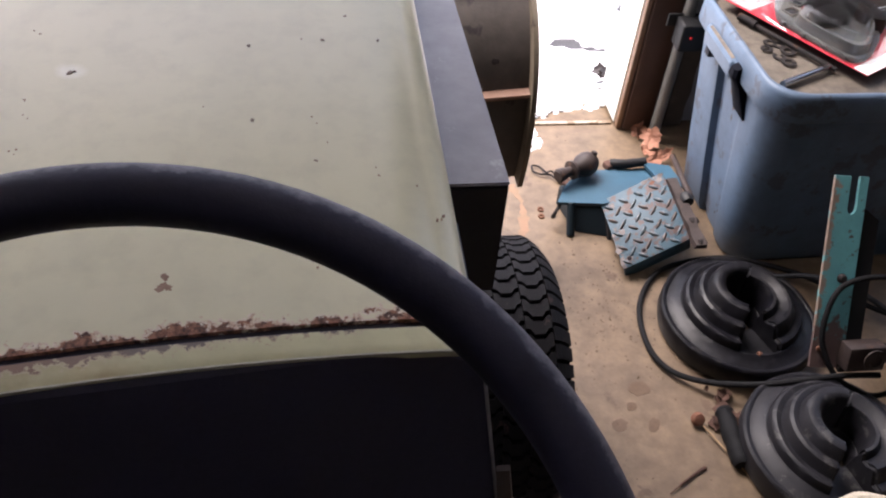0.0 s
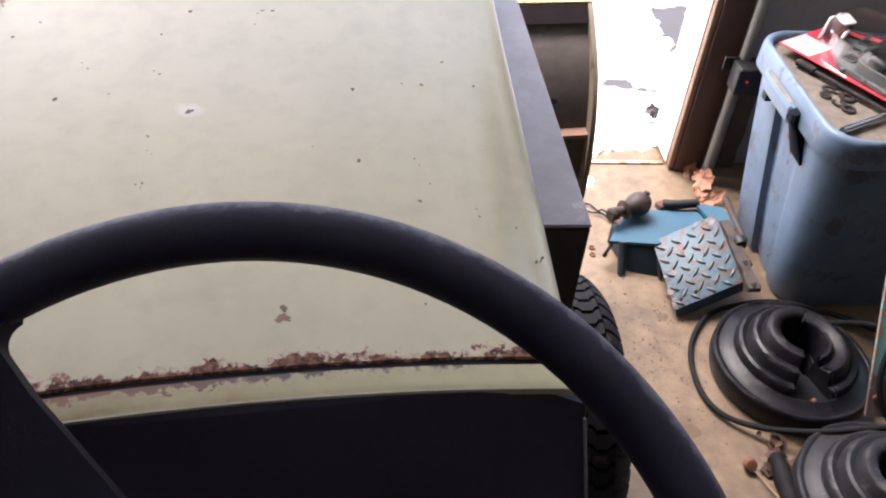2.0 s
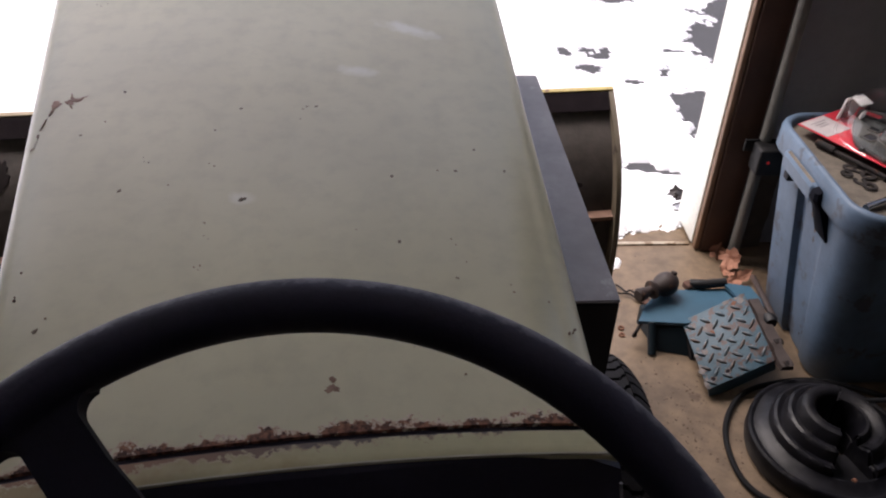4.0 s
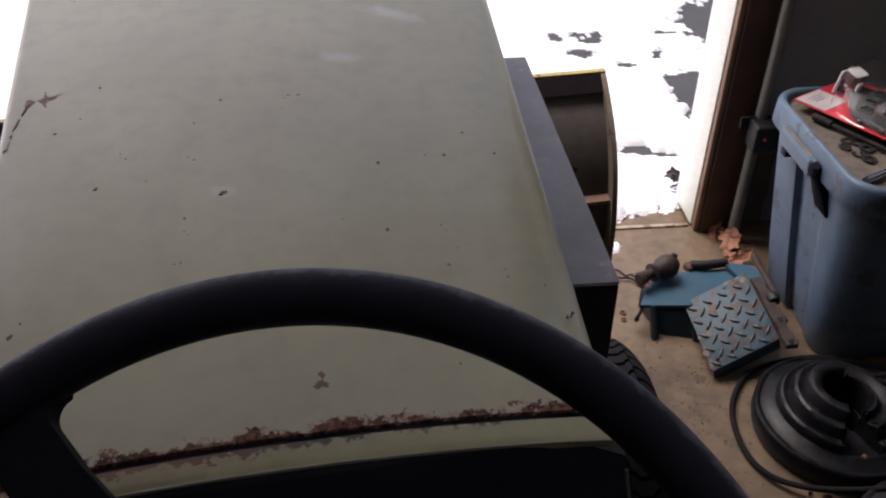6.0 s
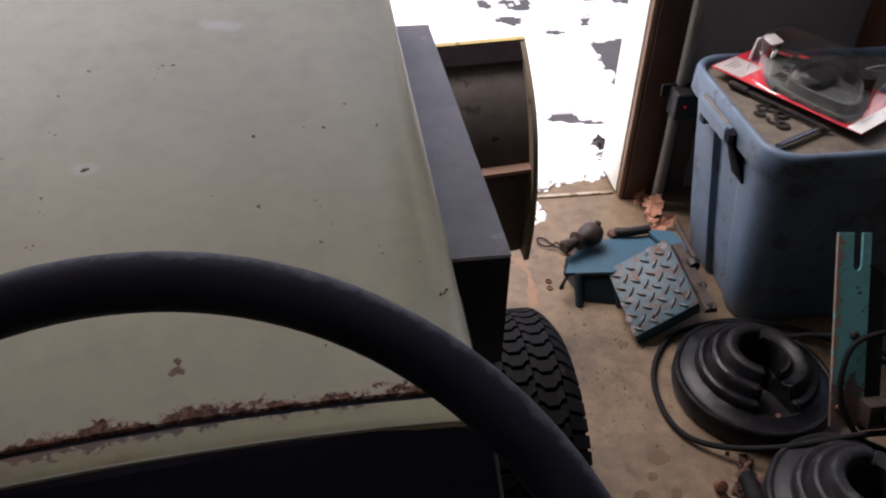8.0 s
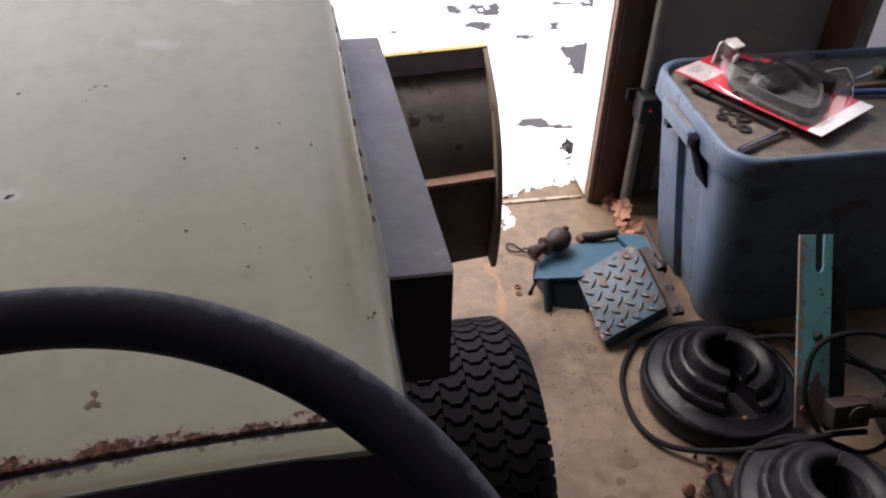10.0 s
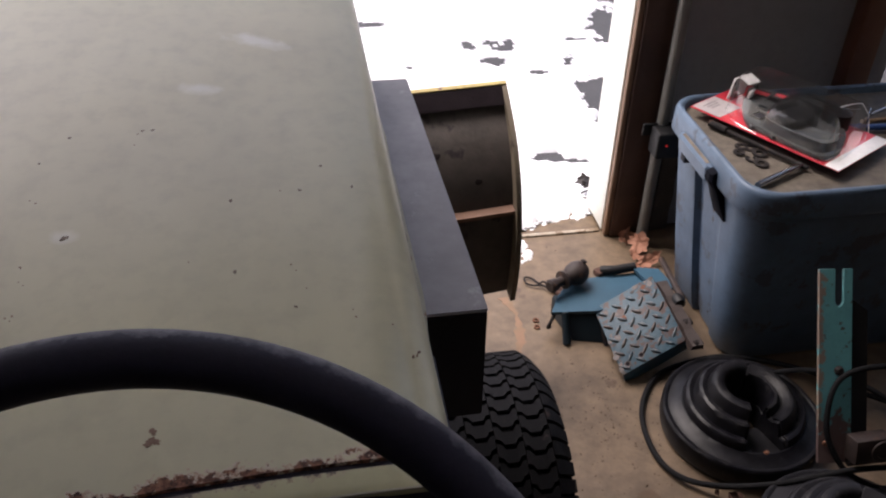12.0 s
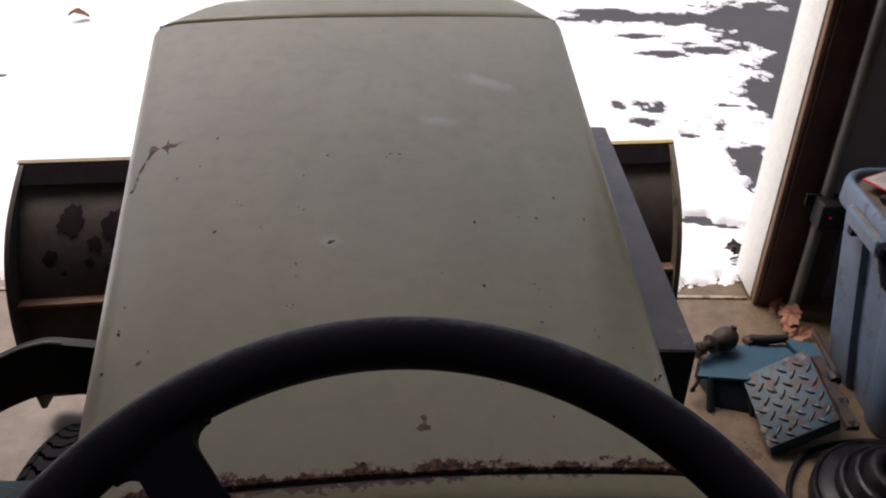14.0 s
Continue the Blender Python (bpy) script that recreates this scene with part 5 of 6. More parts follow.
for k in range(13):
    f = k / 12
    w = 0.014 + 0.007 * noise.noise(Vector((f * 9, 0.3, 1.1)))
    p = Vector((0.870 + 0.014 * f, 1.245 - 0.180 * f, 0.106 - 0.030 * f + 0.004 * noise.noise(Vector((f * 7, 2.2, 0)))))
    sec = ring(bm, [p + Vector((-w, 0, -0.004)), p + Vector((-w * 0.8, 0, 0.006)), p + Vector((w * 0.8, 0, 0.008)), p + Vector((w, 0, -0.004))])
    if prev:
        bridge(bm, prev, sec)
    else:
        bm.faces.new(sec)
    prev = sec
bm.faces.new(prev[::-1])
part("strap", bm, BALLSTEEL, rod, "ragged rusty strap", smooth=False)
for x, y, z, r in ((0.886, 1.130, 0.090, 15), (0.888, 1.075, 0.080, 20)):
    part("clamp", bbox((x, y, z), (0.022, 0.014, 0.012), pose(0, 0, 0, r, 10, r), 0.003), DARKSTEEL, rod)
part("end_cap", lathe(bmesh.new(), [(0, 0.014), (0.012, 0.012), (0.015, 0.0), (0.012, -0.012), (0, -0.014)], axes((0.887, 1.188, 0.101), (1, 0, 0), (0, 0, 1)), 16), BLACK, rod)
bm = prism(bmesh.new(), [(0.842, 1.345), (0.90, 1.33), (0.915, 1.26), (0.87, 1.25)], 0.07, 0.078)
part("foot_plate", bm, TEAL2, rod, "teal foot plate", smooth=False)

# teal slotted bar with its bracket
bar = thing("slotted_bar", "teal painted slotted steel bar standing against the bin", "steel bar")
m = axes((0.976, 0.752, 0.078), (0.066, -0.008, 0), (0.052, 0.19, 0.29))
bm = bmesh.new()
BW, BL = 0.059, 0.345
prism(bm, [(0, 0), (BW, 0), (BW, BL), (0.044, BL), (0.044, BL - 0.058), (0.041, BL - 0.064), (0.036, BL - 0.067), (0.031, BL - 0.064), (0.028, BL - 0.058), (0.028, BL), (0, BL)], -0.0035, 0.0035)
tb = part("bar", bm, TEAL3, bar, smooth=False)
tb.matrix_local = m
bm = prism(bmesh.new(), [(BW - 0.002, 0.05), (BW + 0.033, 0.05), (BW + 0.033, BL - 0.075), (BW - 0.002, BL - 0.05)], -0.010, -0.0045, m)
part("side_flange", bm, BLACK, bar, "black steel side flange", smooth=False)
part("bolt", lathe(bmesh.new(), [(0, 0.009), (0.005, 0.009), (0.008, 0.005), (0.009, 0.0)], m @ pose(0.036, 0.165, 0.003), 12), DARKSTEEL, bar, "dark bolt head")
part("bolt", lathe(bmesh.new(), [(0, 0.004), (0.004, 0.004), (0.005, 0.0)], m @ pose(0.012, 0.035, 0.003), 12), RUST, bar)
brk = thing("rusty_bracket", "dark rusty steel bracket with a pipe, lying across the weights", "bracket")
bm = bbox((1.058, 0.742, 0.116), (0.072, 0.035, 0.048), pose(0, 0, 0, -20, 0, 0), 0.004)
part("block", bm, BALLSTEEL, brk)
part("bushing", lathe(bmesh.new(), [(0.020, 0.0), (0.020, 0.003), (0.012, 0.004), (0.011, 0.001), (0, 0.001)], axes((1.068, 0.723, 0.125), (1, 0, 0), (0, 0.34, 0.94)), 22), BALLSTEEL, brk, "rusty bushing")
part("pipe", sweep(bmesh.new(), [(1.10, 0.745, 0.115), (1.20, 0.74, 0.11), (1.32, 0.735, 0.10)], 0.018, 16), DARKSTEEL, brk)
part("shroud", bbox((1.245, 0.770, 0.05), (0.13, 0.07, 0.10), pose(0, 0, 0, 0, 0, -8), 0.02, 3), BLACK, brk, "black plastic shroud")
part("strap", bbox((1.06, 0.750, 0.082), (0.07, 0.03, 0.012), None, 0.003), DARKSTEEL, brk)

# black cable round the weights
bm = sweep(bmesh.new(), smooth_path([(1.30, 0.86, 0.03), (1.20, 0.93, 0.03), (1.10, 1.02, 0.03), (0.98, 1.085, 0.02), (0.88, 1.088, 0.012), (0.80, 1.058, 0.008), (0.742, 0.975, 0.008), (0.728, 0.88, 0.008), (0.748, 0.815, 0.010), (0.80, 0.772, 0.022), (0.88, 0.742, 0.045), (0.96, 0.728, 0.07), (1.03, 0.722, 0.085), (1.09, 0.715, 0.09)], 8), 0.0056, 10)
solid("cable", bm, CABLE, "black rubber cable lying round a weight", "cable")
bm = sweep(bmesh.new(), smooth_path([(1.75, 0.82, 0.02), (1.48, 0.80, 0.10), (1.32, 0.795, 0.175), (1.193, 0.799, 0.206), (1.111, 0.823, 0.227), (1.039, 0.826, 0.219), (1.007, 0.814, 0.195), (0.991, 0.784, 0.148), (0.996, 0.759, 0.111), (1.024, 0.728, 0.071), (1.081, 0.703, 0.048), (1.132, 0.705, 0.057), (1.159, 0.724, 0.089), (1.153, 0.752, 0.130), (1.134, 0.785, 0.153), (1.09, 0.84, 0.165), (1.05, 0.92, 0.13), (1.02, 0.99, 0.06), (1.0, 1.02, 0.02)], 8), 0.0052, 10)
solid("cable_loop", bm, CABLE, "loop of black rubber cable standing over the weights", "cable")

# dead leaves
lv = thing("dry_leaves", "dry brown leaves blown against the door post", "leaves")
for k, (x, y, z, tx, ty, tz, size) in enumerate(((0.902, 1.540, 0.020, 70, 10, 20, 0.030), (0.925, 1.500, 0.022, 55, -25, -35, 0.034), (0.905, 1.468, 0.012, 20, 15, 60, 0.036), (0.930, 1.440, 0.016, 35, -20, 10, 0.032), (0.900, 1.412, 0.008, 8, 6, -20, 0.034), (0.918, 1.382, 0.006, 15, -8, 75, 0.026))):
    bm = bmesh.new()
    n = 24
    ph, el = RNG.uniform(0, 9), RNG.uniform(0.6, 0.8)
    rings = [[bm.verts.new((0, 0, 0))]]
    for q in (0.33, 0.66, 1.0):
        row = []
        for i in range(n):
            a = 2 * math.pi * i / n
            r = size * 0.9 * q * (RNG.uniform(0.72, 1.15) if q == 1.0 else 1.0) * (1 + q * (0.16 * math.cos(2 * a + ph) + 0.22 * noise.noise(Vector((2.2 * math.cos(a), 2.2 * math.sin(a), ph)))))
            u, v = r * math.cos(a), r * math.sin(a) * el
            row.append(bm.verts.new((u, v, 0.30 * abs(v) + 0.22 * size * noise.noise(Vector((u * 60, v * 60, ph))) + RNG.uniform(-0.001, 0.001))))
        rings.append(row)
    for i in range(n):
        bm.faces.new((rings[0][0], rings[1][i], rings[1][(i + 1) % n]))
    bridge(bm, rings[1], rings[2])
    bridge(bm, rings[2], rings[3])
    bmesh.ops.transform(bm, matrix=pose(x, y, z, tx, ty, tz), verts=bm.verts)
    lo = min(v.co.z for v in bm.verts)
    bmesh.ops.translate(bm, vec=(0, 0, 0.001 + 0.006 * (k % 2) - lo), verts=bm.verts)
    part("leaf", bm, LEAF, lv, smooth=False)

wl = thing("wet_leaf_clump", "clump of wet dark leaves at the foot of the outer jamb", "leaves")
rg = random.Random(31)
for k in range(9):
    f = k / 8
    m = pose(0.872 + rg.uniform(-0.014, 0.012), 1.745 + 0.060 * f, 0.004 + rg.uniform(0.004, 0.034), rg.uniform(-60, 60), rg.uniform(-60, 60), rg.uniform(0, 180))
    part("leaf", prism(bmesh.new(), blob(rg, rg.uniform(0.009, 0.018), 13, 0.45), -0.0006, 0.0006, m), WETLEAF, wl, smooth=False)

bm = bmesh.new()
mid = [Vector((0.055 * (f - 0.5), 0.012 * math.sin(3 * f), 0.006 * math.sin(5 * f))) for f in [i / 10 for i in range(11)]]
up = ring(bm, [p + Vector((0, (0.020 + 0.008 * noise.noise(Vector((i * 0.9, 3.1, 0)))) * math.sin(math.pi * (i + 0.4) / 11), 0.006)) for i, p in enumerate(mid)])
ax = ring(bm, mid)
dn = ring(bm, [p + Vector((0, -(0.020 + 0.008 * noise.noise(Vector((i * 0.9, 7.7, 0)))) * math.sin(math.pi * (i + 0.4) / 11), 0.006)) for i, p in enumerate(mid)])
bridge(bm, up, ax, False)
bridge(bm, ax, dn, False)
bmesh.ops.solidify(bm, geom=bm.faces[:], thickness=0.0008)
bmesh.ops.transform(bm, matrix=pose(-1.675, 3.80, 0.012, 4, 0, 12) @ Matrix.Diagonal((1.7, 1.7, 1.7, 1)), verts=bm.verts)
solid("dead_leaf", bm, LEAF, "curled brown dead leaf lying on the snow", "leaf")

# ---- things on the bin lid ----
LZ = 0.442
LABELGREY = mat("greyed_label", (0.46, 0.43, 0.43), (0.40, 0.36, 0.37), 0.5, 0, 20, 100, 0.02)
PRINT = mat("faint_print", (0.20, 0.19, 0.20), (0.17, 0.16, 0.17), 0.5, 0, 30, 100, 0.0)
card = thing("blister_pack", "red card blister pack with a grey part, on the bin", "package")
cm = axes((0.925, 1.388, LZ + 0.021), Vector((1.092, 1.098, LZ + 0.022)) - Vector((0.925, 1.388, LZ + 0.021)), Vector((1.06, 1.478, LZ + 0.018)) - Vector((0.925, 1.388, LZ + 0.021)))
CW, CD = 0.337, 0.195
bm = bbox((CW / 2, CD / 2, 0), (CW, CD, 0.0012))
bmesh.ops.transform(bm, matrix=cm, verts=bm.verts)
cd = part("card", bm, RED, card, "red printed card", smooth=False)
for x0, x1, y0, y1 in ((CW - 0.030, CW, 0.0, CD), (0.002, 0.070, 0.004, 0.082)):
    bm = bbox(((x0 + x1) / 2, (y0 + y1) / 2, 0.0012), (x1 - x0 - 0.001, y1 - y0 - 0.001, 0.0006))
    bmesh.ops.transform(bm, matrix=cm, verts=bm.verts)
    part("white_panel", bm, CARDWHITE if x0 > 0.1 else LABELGREY, cd, "white printed panel", smooth=False)
for k in range(3):
    bm = bbox((0.018 + 0.008 * k, 0.042, 0.0018), (0.0016, 0.044 - 0.008 * (k % 3), 0.0005))
    bmesh.ops.transform(bm, matrix=cm, verts=bm.verts)
    part("print_line", bm, PRINT, cd, smooth=False)


def rounded(pts, n=4):
    return [(p.x, p.y) for p in smooth_path([(x, y, 0) for x, y in pts], n, True)]


def in_shell(pts, c, k):
    return [(c[0] + (x - c[0]) * k, c[1] + (y - c[1]) * k) for x, y in pts]


def stack(levels):
    """A form whose sections are outlines one above the other, on the card."""
    bm = bmesh.new()
    prev = first = None
    for pts, z in levels:
        sec = ring(bm, [cm @ Vector((x, y, z)) for x, y in pts])
        if prev:
            bridge(bm, prev, sec)
        else:
            first = sec
        prev = sec
    return bm, first, prev


shell = rounded([(0.100, 0.042), (0.125, 0.018), (0.170, 0.010), (0.270, 0.006), (0.302, 0.016), (0.304, 0.055), (0.285, 0.110), (0.262, 0.150), (0.215, 0.172), (0.150, 0.186), (0.100, 0.188), (0.050, 0.178), (0.034, 0.160), (0.046, 0.130), (0.070, 0.082)])
tub = rounded([(0.150, 0.040), (0.176, 0.016), (0.270, 0.012), (0.294, 0.030), (0.290, 0.066), (0.252, 0.130), (0.226, 0.148), (0.176, 0.154), (0.150, 0.140), (0.140, 0.090)])
SC, TC = (0.175, 0.095), (0.215, 0.080)
bm, f0, f1 = stack([(in_shell(shell, SC, 0.985), 0.002), (shell, 0.004), (shell, 0.010), (in_shell(shell, SC, 0.985), 0.0125), (in_shell(shell, SC, 0.96), 0.013)])
bm.faces.new(f1)
part("grey_moulding", bm, GREY, card, "flat grey plastic moulding", angle=40)
# open tub: outer wall, lip, inner wall, floor
bm, f0, f1 = stack([(in_shell(tub, TC, 1.03), 0.012), (in_shell(tub, TC, 1.0), 0.028), (in_shell(tub, TC, 1.015), 0.0305), (in_shell(tub, TC, 1.01), 0.0335), (in_shell(tub, TC, 0.955), 0.0335), (in_shell(tub, TC, 0.935), 0.031), (in_shell(tub, TC, 0.90), 0.0165), (in_shell(tub, TC, 0.86), 0.0145)])
bm.faces.new(f1)
td = part("moulding_tub", bm, GREY, card, "open grey tub of the moulding", angle=40)
INSERT = rounded([(0.158, 0.060), (0.175, 0.038), (0.196, 0.036), (0.206, 0.060), (0.215, 0.100), (0.200, 0.132), (0.170, 0.134), (0.156, 0.105)])
bm, f0, f1 = stack([(INSERT, 0.0146), (INSERT, 0.026), (in_shell(INSERT, (0.185, 0.085), 0.90), 0.0295)])
bm.faces.new(f1)
part("dark_insert", bm, BLACK, td, "black insert in the tub", angle=40)
dome = rounded([(0.148, 0.045), (0.178, 0.022), (0.262, 0.020), (0.284, 0.036), (0.280, 0.066), (0.246, 0.126), (0.176, 0.146), (0.146, 0.130)])
DC = (0.212, 0.082)
bm, f0, f1 = stack([(in_shell(dome, DC, 1.0), 0.0335), (in_shell(dome, DC, 0.97), 0.046), (in_shell(dome, DC, 0.90), 0.052), (in_shell(dome, DC, 0.60), 0.0545)])
bm.faces.new(f1)
dm_ = part("smoky_cover", bm, SMOKE, td, "smoky clear cover over the tub", smooth=False)
dm_.visible_shadow = False
md = dm_.modifiers.new("thick", "SOLIDIFY")
md.thickness, md.offset = 0.0008, -1
bm, f0, f1 = stack([(q, z) for q, z in ((rounded([(0.150, 0.150), (0.190, 0.148), (0.236, 0.136), (0.262, 0.148), (0.256, 0.176), (0.215, 0.186), (0.160, 0.186)]), 0.004), (rounded([(0.150, 0.150), (0.190, 0.148), (0.236, 0.136), (0.262, 0.148), (0.256, 0.176), (0.215, 0.186), (0.160, 0.186)]), 0.036), (rounded([(0.160, 0.156), (0.195, 0.155), (0.232, 0.146), (0.250, 0.154), (0.246, 0.170), (0.215, 0.178), (0.168, 0.178)]), 0.043))])
bm.faces.new(f1)
part("dark_hump", bm, BLACK, card, "black plastic hump", angle=40)
for x, y, w, d, turn, mt_ in ((0.128, 0.056, 0.024, 0.030, -4, NAVY), (0.070, 0.150, 0.036, 0.026, 14, RED), (0.104, 0.172, 0.030, 0.024, 14, RED), (0.104, 0.142, 0.028, 0.026, 14, BLACK), (0.112, 0.092, 0.020, 0.016, 6, NAVY)):
    bm = bmesh.new()
    for dx, dy, ww, dd in ((-w / 2, 0, 0.003, d + 0.003), (w / 2, 0, 0.003, d + 0.003), (0, -d / 2, w, 0.003), (0, d / 2, w, 0.003)):
        box(bm, (dx, dy, 0.0145), (ww, dd, 0.004), None, 0.0008)
    bmesh.ops.transform(bm, matrix=cm @ pose(x, y, 0, 0, 0, turn), verts=bm.verts)
    part("window_frame", bm, GREY, card)
    bm = bbox((0, 0, 0.0134), (w - 0.003, d - 0.003, 0.0012))
    bmesh.ops.transform(bm, matrix=cm @ pose(x, y, 0, 0, 0, turn), verts=bm.verts)
    part("window", bm, mt_, card)
for x in (0.142, 0.190, 0.236, 0.282):
    bm = bbox((x, 0.008, 0.0075), (0.009, 0.008, 0.009), None, 0.0015)
    bmesh.ops.transform(bm, matrix=cm, verts=bm.verts)
    part("clip", bm, GREY, card)
bm = lathe(bmesh.new(), [(0.0045, 0.0), (0.0045, 0.006), (0.0025, 0.008), (0.0, 0.008)], cm @ pose(0.044, 0.168, 0.013), 14)
part("stud", bm, BLACK, card, "small black stud")
bub = rounded([(0.062, 0.036), (0.125, 0.004), (0.27, 0.000), (0.315, 0.020), (0.314, 0.090), (0.300, 0.168), (0.262, 0.190), (0.060, 0.190), (0.030, 0.160), (0.036, 0.090)])
BC = (0.18, 0.095)
bm, f0, f1 = stack([(bub, 0.0015), (in_shell(bub, BC, 0.975), 0.004), (in_shell(bub, BC, 0.955), 0.055), (in_shell(bub, BC, 0.94), 0.060)])
bm.faces.new(f1)
ob = part("blister", bm, CLEAR, card, "clear plastic blister", smooth=False)
md = ob.modifiers.new("thick", "SOLIDIFY")
md.thickness, md.offset = 0.0006, -1
ob.visible_shadow = False
# highlights on the blister's creases, made as thin white rods
for pts in ([(0.250, 0.128, 0.0605), (0.262, 0.150, 0.0655), (0.272, 0.166, 0.066)], [(0.272, 0.166, 0.066), (0.290, 0.172, 0.045), (0.298, 0.176, 0.010)]):
    part("blister_glint", sweep(bmesh.new(), [cm @ Vector(p) for p in pts], 0.0008, 8), CARDWHITE, card, "white rod drawn as a glint along a blister crease")
bm = bmesh.new()
box(bm, (0.036, 0.112, 0.028), (0.004, 0.050, 0.052), pose(0, 0, 0, 0, 10, -8), 0.0015)
box(bm, (0.052, 0.120, 0.048), (0.030, 0.036, 0.003), pose(0, 0, 0, 0, 14, -8), 0.0012)
bmesh.ops.transform(bm, matrix=cm, verts=bm.verts)
part("white_tab", bm, CARDWHITE, card, "folded white plastic tab")
bm = bbox((0.068, 0.110, 0.024), (0.006, 0.020, 0.016), pose(0, 0, 0, 0, 10, 10), 0.002)
bmesh.ops.transform(bm, matrix=cm, verts=bm.verts)
part("white_tab", bm, CARDWHITE, card, "small white end of the tab")

ext = thing("socket_extension", "dark steel socket extension lying on the bin lid", "tool")
part("shaft", sweep(bmesh.new(), [(0.954, 1.324, LZ + 0.008), (1.059, 1.138, LZ + 0.008)], 0.0046, 14), DARKSTEEL, ext)
part("socket", sweep(bmesh.new(), [(0.948, 1.334, LZ + 0.009), (0.968, 1.298, LZ + 0.009)], 0.0074, 18), DARKSTEEL, ext)
wr = thing("ratchet_handle", "chrome ratchet handle lying on the bin lid", "tool")
part("handle", sweep(bmesh.new(), [(0.936, 1.094, LZ + 0.008), (0.942, 1.097, LZ + 0.008), (1.0, 1.124, LZ + 0.009), (1.05, 1.148, LZ + 0.009)], [0.0065, 0.0075, 0.0065, 0.006], 16), CHROME, wr)
for k, (x, y, r) in enumerate(((0.978, 1.246, 0.011), (0.961, 1.222, 0.010), (0.976, 1.196, 0.011), (1.0, 1.213, 0.013), (0.992, 1.238, 0.011), (0.985, 1.175, 0.012))):
    bm = lathe(bmesh.new(), [(r * 0.52, 0.0), (r * 1.15, 0.0), (r * 1.2, 0.0008), (r * 1.15, 0.0016), (r * 0.56, 0.0016), (r * 0.52, 0.0)], pose(x, y, LZ + 0.0006 + 0.0017 * (k % 2), 0, 0, 30 + 40 * k), 24, 0.0, 2 * math.pi if k % 2 else radians(300))
    o = solid("snap_ring", bm, DARKSTEEL, "small flat dark steel ring lying on the bin lid", "ring", "", "snap rings")
drv = thing("screwdriver", "screwdriver with a green and yellow handle, lying on the bin lid", "screwdriver")
dm = axes((1.322, 1.326, LZ + 0.016), (1, 0.38, 0.0), (0, 1, 0)) @ pose(0, 0, 0, 0, 90, 0)
part("shaft", sweep(bmesh.new(), [(1.285, 1.312, LZ + 0.012), (1.352, 1.337, LZ + 0.016)], 0.0035, 10), CHROME, drv)
part("collar", lathe(bmesh.new(), [(0.004, 0.030), (0.009, 0.032), (0.011, 0.045), (0.009, 0.052)], dm, 16), YELLOW, drv, "yellow collar")
part("handle", lathe(bmesh.new(), [(0.0, 0.05), (0.009, 0.05), (0.013, 0.065), (0.018, 0.09), (0.017, 0.125), (0.012, 0.15), (0.0, 0.152)], dm, 16), GREEN, drv, "green handle")
dow = thing("wooden_dowel", "thin brown wooden dowel lying on the bin lid", "dowel")
part("dowel", sweep(bmesh.new(), [(1.27, 1.300, LZ + 0.006), (1.44, 1.312, LZ + 0.006)], 0.005, 10), WOOD, dow)
pk = thing("blue_pliers", "blue handled pliers lying on the bin lid", "pliers")
part("handle", sweep(bmesh.new(), smooth_path([(1.22, 1.276, LZ + 0.008), (1.28, 1.268, LZ + 0.010), (1.345, 1.262, LZ + 0.010)], 5), 0.007, 10), BLUETOOL, pk)
part("jaw", sweep(bmesh.new(), smooth_path([(1.34, 1.262, LZ + 0.010), (1.425, 1.258, LZ + 0.010)], 5), 0.008, 10), DARKSTEEL, pk)
bm = prism(bmesh.new(), [(1.349, 1.259), (1.389, 1.256), (1.382, 1.228), (1.356, 1.213)], 0.0005, 0.002, pose(0, 0, LZ))
solid("metal_scrap", bm, STEEL, "thin bright scrap of sheet metal on the bin lid", "scrap", smooth=False)

# ---- floor marks and litter ----
def flat_blob(name, x, y, r, material, label, stretch=1.0, turn=0.0, rough=0.3, n=17, seed=1, z=0.0):
    pts = []
    for i in range(44):
        a = 2 * math.pi * i / 44
        q = r * (1 + rough * noise.fractal(Vector((1.6 * math.cos(a), 1.6 * math.sin(a), seed * 3.7)), 0.7, 2.0, 4))
        pts.append((q * math.cos(a), q * math.sin(a)))
    bm = prism(bmesh.new(), pts, 0.0, 0.0006, pose(x, y, z, 0, 0, turn) @ Matrix.Diagonal((stretch, 1, 1, 1)))
    return solid(name, bm, material, label, "stain", smooth=False)


for k, (x, y, r, s) in enumerate(((0.685, 0.78, 0.016, 1.3), (0.627, 0.704, 0.012, 1.3), (0.66, 0.742, 0.009, 1.2), (0.69, 0.70, 0.010, 1.6))):
    flat_blob("oil_stain", x, y, r, STAIN, "small dark oil stain on the concrete floor", s, 20 * k, 0.22, 17, 10 + k)
bm = bmesh.new()
rg = random.Random(21)
pts = [(0.548 + 0.014 * math.sin(4 * f) + 0.006 * noise.noise(Vector((f * 9, 0, 7))), 1.37 - 0.21 * f) for f in [i / 60 for i in range(61)]]
wd = [0.0085 * (0.25 + abs(math.sin(1.5 + 5 * i / 60))) * (1 + 1.1 * noise.noise(Vector((i * 0.33, 0.5, 3)))) for i in range(61)]
prism(bm, [(x - w, y) for (x, y), w in zip(pts, wd)] + [(x + w * 0.8, y) for (x, y), w in reversed(list(zip(pts, wd)))], 0.0, 0.0006)
solid("rust_streak", bm, REDSTAIN, "orange rust streak on the concrete floor", "stain", smooth=False)
bm = bmesh.new()
